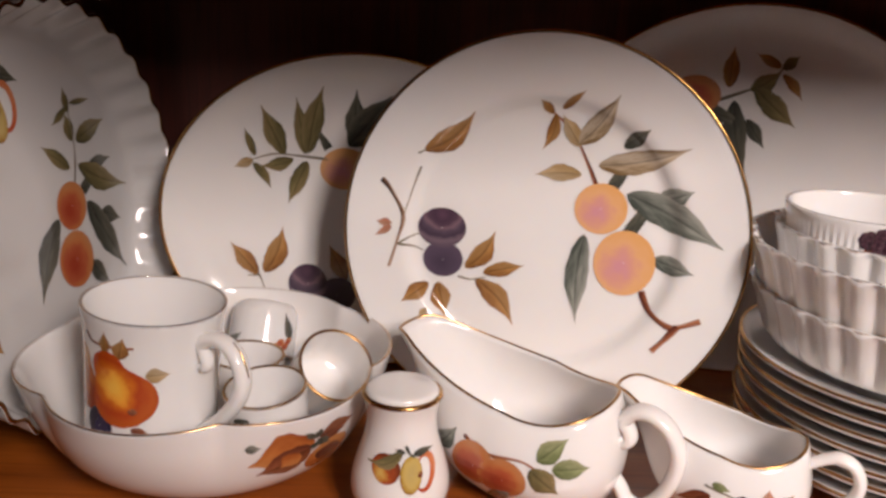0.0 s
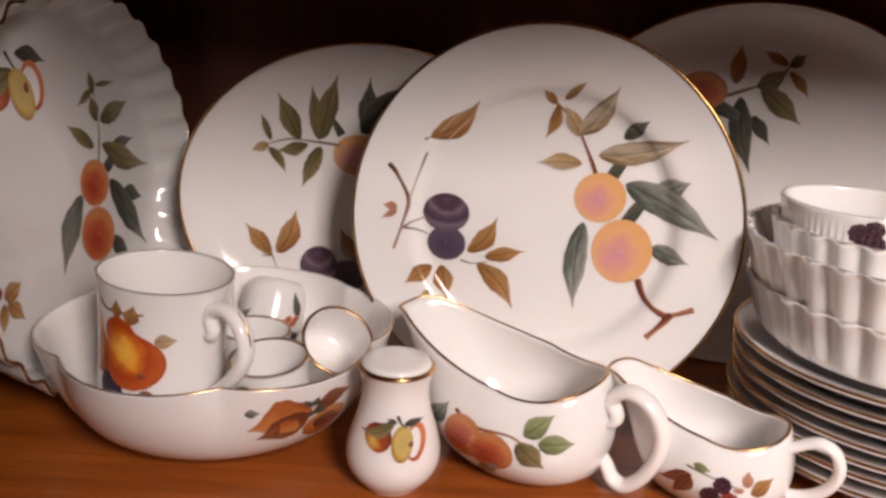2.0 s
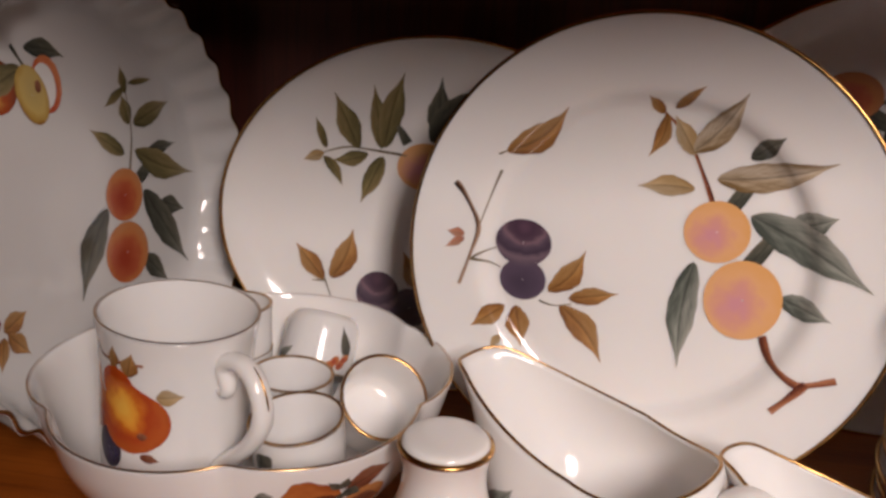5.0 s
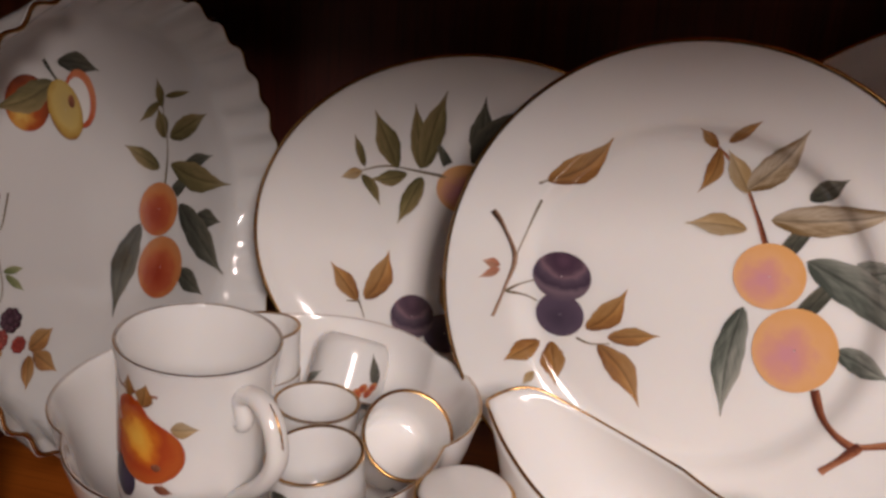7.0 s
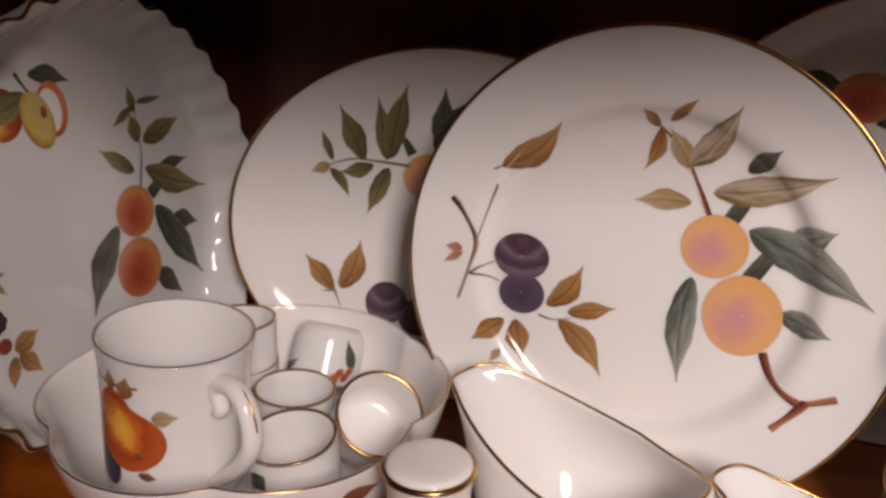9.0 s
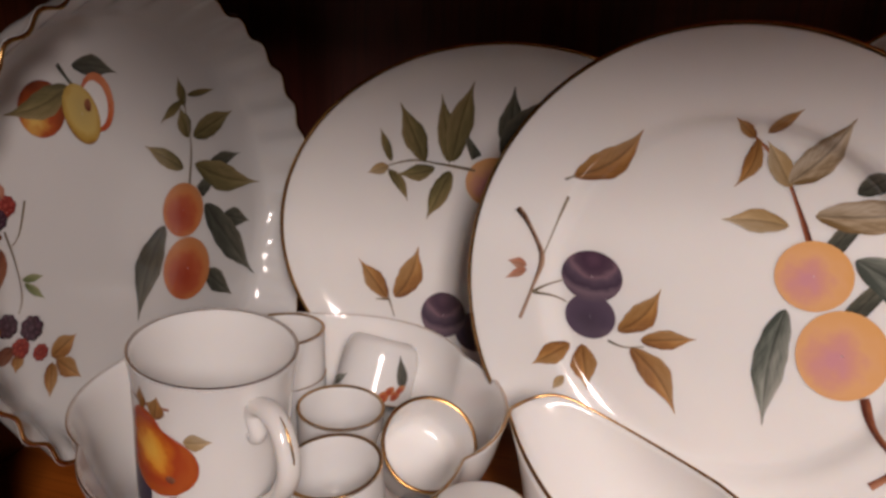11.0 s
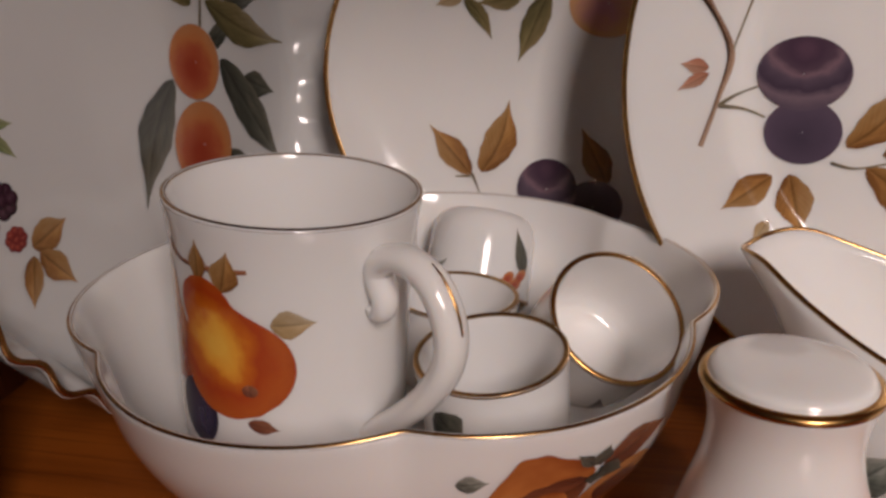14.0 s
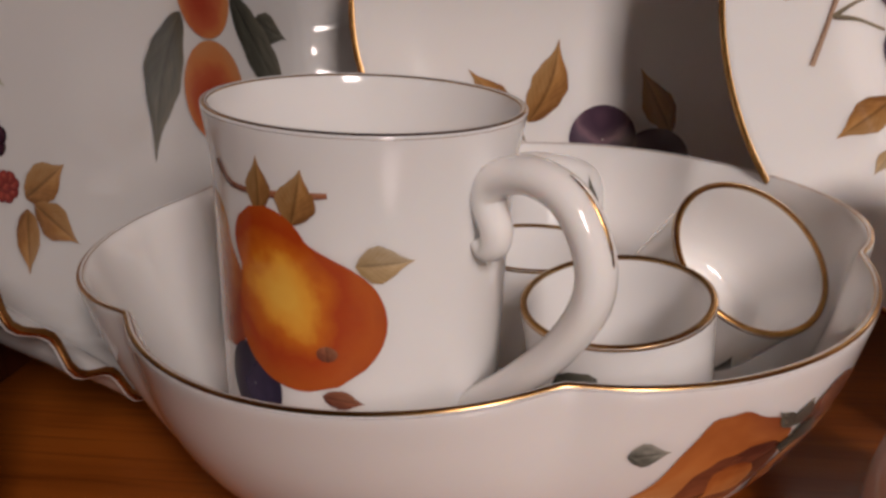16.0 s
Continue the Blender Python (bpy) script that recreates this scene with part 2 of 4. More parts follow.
def flan_dish():
    R, flutes = 0.1285, 34
    ob = thing("flan_dish", Matrix.Translation((-0.217, 0.5045, 0.1290)) @ facing(82.0, 5.4), "white fluted flan dish printed with fruit, standing on edge", "dish")

    def warp(a, r, z, k):
        w = max(0.0, min(1.0, (z + 0.034) / 0.030)) if r > 0.110 else 0.0
        return r + 0.0021 * w * math.cos(flutes * a), z
    inner = [(0, -0.0300), (0.06, -0.0300), (0.101, -0.0300), (0.109, -0.0292), (0.1145, -0.0265), (0.1190, -0.0190), (0.1235, -0.0090), (R - 0.001, -0.0005), (R, 0.0)]
    outer = [(R, 0.0), (R + 0.0016, -0.0005), (R + 0.001, -0.0018), (0.1270, -0.0100), (0.1245, -0.0210), (0.1220, -0.0300), (0.1175, -0.0345), (0.11, -0.0352), (0, -0.0352)]
    part("dish_body", spin(smooth_profile(inner, 3) + smooth_profile(outer, 2)[1:], 272, warp), SHADED_CHINA, ob)
    part("gold_rim", rim_line(R + 0.0006, 0, 0.0010, 272, lambda a, r, z, k: (r + 0.0021 * math.cos(flutes * a), z)), GOLD, ob, "wavy gold line on the fluted rim")
    return ob


flan = flan_dish()

BOWL_AT = (-0.1296, 0.4658, 0.0)


def salad_bowl():
    ob = thing("salad_bowl", Matrix.Translation(BOWL_AT), "white lobed bowl with gold rim holding a mug and cups", "bowl")
    cusp = radians(-134)

    def warp(a, r, z, k):
        w = max(0.0, min(1.0, (z - 0.012) / 0.05)) ** 0.8
        s = abs(math.sin(3 * (a - cusp)))
        lobe = math.sqrt(s * s + 0.004) / 1.002
        return r * (1 - w * 0.085 * (1 - lobe ** 0.75)), z + 0.0022 * w ** 3 * (1 - lobe ** 0.6)
    outer = [(0, 0.002), (0.050, 0.002), (0.052, 0.0), (0.057, 0.0), (0.061, 0.0026), (0.0765, 0.0092), (0.0900, 0.0220), (0.1005, 0.0400), (0.1060, 0.0560), (0.1075, 0.0612), (0.1072, 0.0622)]
    inner = [(0.1072, 0.0622), (0.1058, 0.0622), (0.1030, 0.0565), (0.0970, 0.0405), (0.0875, 0.0240), (0.0750, 0.0125), (0.060, 0.0075), (0.035, 0.0065), (0, 0.0060)]
    part("bowl_body", spin(smooth_profile(outer, 3) + smooth_profile(inner, 3)[1:], 180, warp), CHINA, ob)
    part("gold_rim", rim_line(0.1070, 0.0620, 0.00075, 180, warp), GOLD, ob, "thin gold line following the lobed rim")
    return ob


bowl = salad_bowl()


def up_axis(sx, sy):
    """Turn that lays a level rim on the slope z = sx*x + sy*y."""
    n = Vector((-sx, -sy, 1)).normalized()
    return Vector((0, 0, 1)).rotation_difference(n).to_matrix().to_4x4()


def mug():
    H, R = 0.086, 0.0382
    turn = up_axis(-0.083, 0.006)
    ob = thing("mug", Matrix.Translation((-0.1508, 0.4336, 0.1032)) @ turn @ Matrix.Translation((0, 0, -H)), "white china mug printed with a pear, standing in the bowl", "mug")
    outer = [(0, 0.0018), (0.026, 0.0018), (0.0275, 0.0), (0.0300, 0.0), (0.0325, 0.0022), (0.0345, 0.0065), (0.0352, 0.014), (0.0355, 0.035), (0.0358, 0.058), (0.0366, 0.074), (R, H - 0.0008), (R - 0.0004, H)]
    inner = [(R - 0.0004, H), (R - 0.0018, H - 0.0004), (0.0344, 0.074), (0.0334, 0.055), (0.0331, 0.030), (0.0325, 0.012), (0.029, 0.0065), (0.02, 0.0055), (0, 0.0055)]
    part("mug_body", spin(smooth_profile(outer, 3) + smooth_profile(inner, 3)[1:], 96), CHINA, ob)
    part("gold_rim", rim_line(R - 0.0005, H - 0.0001, 0.00075, 96), GOLD, ob, "thin gold line on the rim")
    a = radians(-31)
    path = smooth_profile([(0.0362, 0.0605), (0.0382, 0.0590), (0.0400, 0.0602), (0.0403, 0.0635), (0.0388, 0.0670), (0.0374, 0.0712), (0.0405, 0.0756), (0.0490, 0.0777), (0.0585, 0.0742),
                           (0.0648, 0.0645), (0.0650, 0.0535), (0.0585, 0.0413), (0.0495, 0.0310), (0.0412, 0.0230), (0.0345, 0.0165)], 4)
    pts = [(r * math.cos(a), r * math.sin(a), z) for r, z in path]
    radii = [0.0027 + 0.0015 * min(1, i / 24) - 0.0006 * max(0, (i - 40) / 16) for i in range(len(pts))]
    part("handle", tube(pts, radii, 14, 1.25, side=(-math.sin(a), math.cos(a), 0)), CHINA, ob)
    stroke = [(Vector(pts[i]) - Vector((0.050 * math.cos(a), 0.050 * math.sin(a), 0.050))).normalized() * (radii[i] * 0.98) + Vector(pts[i]) for i in range(31, 40)]
    part("gold_stroke", tube(stroke, [0.0003 + 0.0004 * math.sin(math.pi * i / 8) for i in range(9)], 8), GOLD, ob, "thin gold stroke along the handle")
    return ob


mug_ob = mug()


def cup_meshes():
    H, R = 0.036, 0.0232
    outer = [(0, 0.0006), (0.0135, 0.0006), (0.0145, 0.0), (0.0163, 0.0), (0.0194, 0.0020), (0.0214, 0.0060), (0.0223, 0.0120), (0.0226, 0.028), (R, H - 0.0006), (R - 0.0004, H)]
    inner = [(R - 0.0004, H), (R - 0.0016, H - 0.0005), (0.0208, 0.026), (0.0203, 0.013), (0.0185, 0.0070), (0.0140, 0.0038), (0, 0.0034)]
    return spin(smooth_profile(outer, 3) + smooth_profile(inner, 3)[1:], 64), rim_line(R - 0.0005, H - 0.0001, 0.0008, 64)


def small_cup(m, label):
    """A small straight-sided cup; m is the pose of the centre of its rim."""
    ob = thing("small_cup", m @ Matrix.Translation((0, 0, -0.036)), label, "cup", "small cups in the bowl")
    body, line = cup_meshes()
    part("cup_body", body, CHINA, ob)
    part("gold_rim", line, GOLD, ob, "thin gold line on the rim")
    return ob


def rim_at(x, y, z, sx, sy):
    return Matrix.Translation((x, y, z)) @ up_axis(sx, sy)


cup_near = small_cup(rim_at(-0.0915, 0.4288, 0.0562, 0.0588, 0.1066), "small white gold-rimmed cup standing beside the mug")
cup_mid = small_cup(rim_at(-0.1145, 0.4902, 0.0473, -0.0447, -0.0144), "small white gold-rimmed cup standing in the bowl")
cup_tipped = small_cup(Matrix.Translation((-0.0553, 0.4599, 0.0561)) @ facing(34.7, 44.8), "small white cup tipped over, its open mouth showing")
cup_stacked = small_cup(rim_at(-0.1578, 0.5104, 0.0762, 0.03, -0.03), "small white cup stacked in another behind the mug")
cup_under = small_cup(rim_at(-0.1578, 0.5104, 0.0490, 0.03, -0.03), "small white cup under another behind the mug")
cup_upturned = small_cup(Matrix.Translation((-0.1165, 0.5352, 0.0268)) @ pose(0, 0, 0, 151, 5, 0), "small white cup with red berries turned upside down")


def shaker():
    ob = thing("pepper_shaker", Matrix.Translation((-0.0144, 0.3978, 0.0)), "white pot-bellied china shaker printed with apples", "shaker")
    body = [(0, 0.001), (0.0130, 0.001), (0.0140, 0.0), (0.0158, 0.0), (0.0172, 0.0020), (0.0212, 0.0062), (0.0249, 0.0125), (0.0262, 0.0195), (0.0252, 0.0280), (0.0222, 0.0385), (0.0194, 0.0480),
            (0.0182, 0.0560), (0.0184, 0.0620), (0.0194, 0.0668), (0.0203, 0.0700), (0.0200, 0.0716)]
    cap = [(0.0200, 0.0716), (0.0193, 0.0722), (0.0188, 0.0726), (0.0183, 0.0737), (0.0168, 0.0746), (0.0125, 0.0753), (0.0060, 0.0756), (0, 0.0757)]
    part("shaker_body", spin(smooth_profile(body, 3) + smooth_profile(cap, 3)[1:], 72), CHINA, ob)
    part("gold_line", rim_line(0.0201, 0.0714, 0.0014, 72), GOLD, ob, "gold line round the shoulder of the cap")
    return ob


shaker_ob = shaker()


def sauce_boat(name, at, turn, s, label, loop):
    """A boat with its spout along local -x and its handle along +x; s scales it."""
    ob = thing(name, Matrix.Translation(at) @ pose(0, 0, 0, 0, 0, turn), label, "sauce boat", "sauce boats")

    def rim(a):
        c, d = math.cos(a), math.sin(a)
        rx = 0.050 if c > 0 else 0.084
        w = 0.0395 * abs(d) ** 0.80
        if c < 0:
            w *= 1 - 0.30 * (-c) ** 1.5
            c = -(-c) ** 0.92
        return rx * c, math.copysign(w, d)

    def height(a):
        f = (1 - math.cos(a)) / 2
        return 0.0545 + 0.032 * f ** 2.4 - 0.008 * max(0.0, (f - 0.9) / 0.1) ** 2 + 0.011 * max(0, math.cos(a)) ** 2.5

    def point(a, k, inset):
        x, y = rim(a)
        f = 0.62 + 0.60 * math.sin(math.pi * 0.5 * min(1, k / 0.52)) ** 0.8 if k < 0.52 else 1.22 - 0.22 * ((k - 0.52) / 0.48) ** 1.6
        f = 1 + (f - 1) * (1 - 0.6 * max(0.0, math.cos(a)) ** 2) if f > 1 else f
        g = 0.52 + 0.48 * k ** 1.6
        back = max(0.0, -math.cos(a)) ** 1.2
        z = height(a) * k
        x, y = x * (f * (1 - back) + g * back) + 0.004 * (1 - k), y * (f * (1 - 0.5 * back) + g * 0.5 * back)
        r = math.hypot(x, y) or 1
        return ((x - inset * x / r) * s, (y - inset * y / r) * s, (z + inset * (1 - k) * 1.3) * s)
    n, ks = 96, [0, 0.02, 0.06, 0.12, 0.2, 0.3, 0.4, 0.5, 0.6, 0.7, 0.8, 0.88, 0.95, 1.0]
    bm = bmesh.new()
    rings = [[bm.verts.new(point(2 * math.pi * i / n, k, 0)) for i in range(n)] for k in ks]
    rings += [[bm.verts.new(point(2 * math.pi * i / n, k, 0.0026)) for i in range(n)] for k in reversed(ks)]
    for p, q in zip(rings, rings[1:]):
        for i in range(n):
            bm.faces.new((p[i], p[(i + 1) % n], q[(i + 1) % n], q[i]))
    bm.faces.new(rings[0])
    bm.faces.new(rings[-1])
    bmesh.ops.recalc_face_normals(bm, faces=bm.faces)
    part("boat_body", bm, CHINA, ob)
    edge = []
    for i in range(n):
        p, q = Vector(point(2 * math.pi * i / n, 1.0, 0)), Vector(point(2 * math.pi * i / n, 1.0, 0.0026))
        edge.append((p + q) / 2)
    part("gold_rim", tube(edge, [0.0009] * n, 8, closed=True), GOLD, ob, "thin gold line on the rim")
    path = smooth_profile(loop, 4)
    pts = [(x * s, 0, z * s) for x, z in path]
    part("handle", tube(pts, [(0.0034 + 0.0009 * math.sin(math.pi * i / len(pts))) * s for i in range(len(pts))], 14, 1.55, side=(0, 1, 0)), CHINA, ob)
    return ob


SCROLL = [(0.0530, 0.0450), (0.0560, 0.0420), (0.0590, 0.0450), (0.0575, 0.0505), (0.0550, 0.0550), (0.0615, 0.0618), (0.0710, 0.0615), (0.0800, 0.0545), (0.0850, 0.0420),
          (0.0830, 0.0270), (0.0765, 0.0140), (0.0680, 0.0062), (0.0605, 0.0082), (0.0565, 0.0150), (0.0520, 0.0205)]
EAR = [(0.0460, 0.0480), (0.0540, 0.0535), (0.0620, 0.0590), (0.0710, 0.0615), (0.0800, 0.0570), (0.0845, 0.0460), (0.0820, 0.0340), (0.0740, 0.0240), (0.0640, 0.0185), (0.0540, 0.0165), (0.0460, 0.0160)]
gravy = sauce_boat("sauce_boat", (0.056, 0.432, 0.0), -29, 1.0, "large white sauce boat with gold rim printed with red fruit", SCROLL)
creamer = sauce_boat("sauce_boat", (0.164, 0.410, 0.0), -27, 0.77, "small white sauce boat with gold rim printed with blackberries", EAR)

STACK = (0.294, 0.472)


def flat_plate(R):
    front = [(0, 0.0040), (0.58 * R, 0.0040), (0.66 * R, 0.0046), (0.71 * R, 0.0085), (0.85 * R, 0.0125), (R, 0.0175)]
    back = [(R, 0.0175), (R * 1.003, 0.0165), (R * 1.001, 0.0155), (0.975 * R, 0.0138), (0.72 * R, 0.0060), (0.65 * R, 0.0012), (0.60 * R, 0.0), (0.56 * R, 0.0), (0.54 * R, 0.0015), (0, 0.0015)]
    return spin(smooth_profile(front, 2) + smooth_profile(back, 2)[1:], 96)


stack_plate = thing("stacked_plate", Matrix.Translation((*STACK, 0.0)), "white gold-rimmed plate in a stack on the shelf", "plate", "stack of plates")
part("plate_body", flat_plate(0.1005), CHINA, stack_plate)
part("gold_rim", rim_line(0.1005, 0.0170, 0.0010, 96), GOLD, stack_plate, "thin gold line on the rim")
for i in range(1, 7):
    copy_thing(stack_plate, pose(STACK[0] + random.uniform(-0.002, 0.002), STACK[1] + random.uniform(-0.002, 0.002), 0.0092 * i, 0, 0, random.uniform(0, 90)))


def fluted_bowl(name, at, R, H, flutes, label, deep=0.0021, band=0.0):
    ob = thing(name, Matrix.Translation(at), label, "bowl", "fluted bowls")

    outer = smooth_profile([(0, 0.001), (0.70 * R, 0.001), (0.77 * R, 0.0), (0.84 * R, 0.0016), (0.882 * R, 0.006), (0.915 * R, 0.35 * H), (0.955 * R, 0.7 * H), (R, H - 0.0008), (R - 0.0006, H)], 3)
    inner = smooth_profile([(R - 0.0006, H), (R - 0.0032, H - 0.0006), (0.925 * R, 0.7 * H), (0.885 * R, 0.35 * H), (0.83 * R, 0.006), (0.7 * R, 0.0045), (0, 0.0045)], 3)

    def warp(a, r, z, k):
        if r < 0.5 * R or z > H - band or (band and k >= len(outer)):
            return r, z
        w = min(1.0, max(0.0, (z - 0.001) / 0.006))
        return r + deep * w * (1.6 * abs(math.cos(flutes * a / 2)) ** 1.2 - 1), z
    part("bowl_body", spin(outer + inner[1:], 408, warp), CHINA, ob)
    part("gold_rim", rim_line(R - 0.001, H - 0.0004, 0.0009, 408, lambda a, r, z, k: (r + (0 if band else deep) * (1.6 * abs(math.cos(flutes * a / 2)) ** 1.2 - 1), z)), GOLD, ob, "thin gold line on the rim")
    return ob


fluted_bowl("fluted_dish", (*STACK, 0.0720), 0.100, 0.037, 34, "white fluted dish with gold rim standing on the plate stack")
fluted_bowl("fluted_dish", (0.2870, 0.4700, 0.1010), 0.100, 0.037, 34, "white fluted dish with gold rim nested on another dish")
fluted_bowl("fluted_dish", (0.2720, 0.4820, 0.1080), 0.066, 0.036, 24, "smaller white fluted dish with gold rim in the dish stack")
ramekin = fluted_bowl("ramekin", (0.2530, 0.4820, 0.1220), 0.0455, 0.036, 68, "white ribbed ramekin with blackberries on top of the stack", 0.0005, 0.009)


def local_frame(ob, yaw, lean=0.0):
    """A frame in ob's own axes whose z looks out to the front by yaw and lean."""
    return ob.matrix_world.to_3x3().normalized().inverted().to_4x4() @ facing(yaw, lean)


# ---- printed decoration: thin coloured shapes laid on the glaze ----
from mathutils.bvhtree import BVHTree


def ink(name, stops, radial=None, rib=0.0, scale=60.0, grain=3.5, blot=0.6):
    """Printed colour; stops run across the shape, or outward from the point radial."""
    m, nodes, links, b = material(name, 0.13, 0.0, 0.5, 0.25)
    uv = nodes.new("ShaderNodeUVMap")
    uv.uv_map = "print"
    noise_tex = nodes.new("ShaderNodeTexNoise")
    noise_tex.inputs["Scale"].default_value, noise_tex.inputs["Detail"].default_value = grain, 6
    links.new(uv.outputs["UV"], noise_tex.inputs["Vector"])
    r = ramp(nodes, stops)
    if radial:
        d = nodes.new("ShaderNodeVectorMath")
        d.operation = "DISTANCE"
        d.inputs[1].default_value = (*radial, 0)
        links.new(uv.outputs["UV"], d.inputs[0])
        base = d.outputs["Value"]
    else:
        sep = nodes.new("ShaderNodeSeparateXYZ")
        links.new(uv.outputs["UV"], sep.inputs[0])
        mixv = nodes.new("ShaderNodeMath")
        mixv.operation = "MULTIPLY_ADD"
        links.new(sep.outputs["Y"], mixv.inputs[0])
        mixv.inputs[1].default_value = 0.45
        half = nodes.new("ShaderNodeMath")
        half.operation = "MULTIPLY"
        half.inputs[1].default_value = 0.55
        links.new(sep.outputs["X"], half.inputs[0])
        links.new(half.outputs[0], mixv.inputs[2])
        base = mixv.outputs[0]
    add = nodes.new("ShaderNodeMath")
    add.operation = "MULTIPLY_ADD"
    links.new(noise_tex.outputs["Fac"], add.inputs[0])
    add.inputs[1].default_value = blot
    off = nodes.new("ShaderNodeMath")
    off.operation = "SUBTRACT"
    off.inputs[1].default_value = blot / 2
    links.new(base, off.inputs[0])
    links.new(off.outputs[0], add.inputs[2])
    links.new(add.outputs[0], r.inputs["Fac"])
    colour = r.outputs["Color"]
    if rib:
        sx = nodes.new("ShaderNodeSeparateXYZ")
        links.new(uv.outputs["UV"], sx.inputs[0])
        c = nodes.new("ShaderNodeMath")
        c.operation = "SUBTRACT"
        c.inputs[1].default_value = 0.5
        links.new(sx.outputs["X"], c.inputs[0])
        ab = nodes.new("ShaderNodeMath")
        ab.operation = "ABSOLUTE"
        links.new(c.outputs[0], ab.inputs[0])
        mr = nodes.new("ShaderNodeMapRange")
        mr.inputs["From Min"].default_value, mr.inputs["From Max"].default_value = 0.015, 0.07
        mr.inputs["To Min"].default_value, mr.inputs["To Max"].default_value = 1 - rib, 1.0
        links.new(ab.outputs[0], mr.inputs["Value"])
        # fine side veins
        wv = nodes.new("ShaderNodeMath")
        wv.operation = "MULTIPLY_ADD"
        links.new(ab.outputs[0], wv.inputs[0])
        wv.inputs[1].default_value = -0.7
        links.new(sx.outputs["Y"], wv.inputs[2])
        sn = nodes.new("ShaderNodeMath")
        sn.operation = "SINE"
        fr = nodes.new("ShaderNodeMath")
        fr.operation = "MULTIPLY"
        fr.inputs[1].default_value = scale
        links.new(wv.outputs[0], fr.inputs[0])
        links.new(fr.outputs[0], sn.inputs[0])
        vr = nodes.new("ShaderNodeMapRange")
        vr.inputs["From Min"].default_value, vr.inputs["From Max"].default_value = -1, 1
        vr.inputs["To Min"].default_value, vr.inputs["To Max"].default_value = 0.93, 1.03
        links.new(sn.outputs[0], vr.inputs["Value"])
        # one half of the blade is painted deeper
        halves = nodes.new("ShaderNodeMapRange")
        halves.inputs["From Min"].default_value, halves.inputs["From Max"].default_value = -0.05, 0.05
        halves.inputs["To Min"].default_value, halves.inputs["To Max"].default_value = 1.12, 0.80
        links.new(c.outputs[0], halves.inputs["Value"])
        both = nodes.new("ShaderNodeMath")
        both.operation = "MULTIPLY"
        links.new(mr.outputs["Result"], both.inputs[0])
        links.new(halves.outputs["Result"], both.inputs[1])
        mul = nodes.new("ShaderNodeMath")
        mul.operation = "MULTIPLY"
        links.new(both.outputs[0], mul.inputs[0])
        links.new(vr.outputs["Result"], mul.inputs[1])
        hs = nodes.new("ShaderNodeHueSaturation")
        links.new(mul.outputs[0], hs.inputs["Value"])
        links.new(colour, hs.inputs["Color"])
        colour = hs.outputs["Color"]
    links.new(colour, b.inputs["Base Color"])
    return m


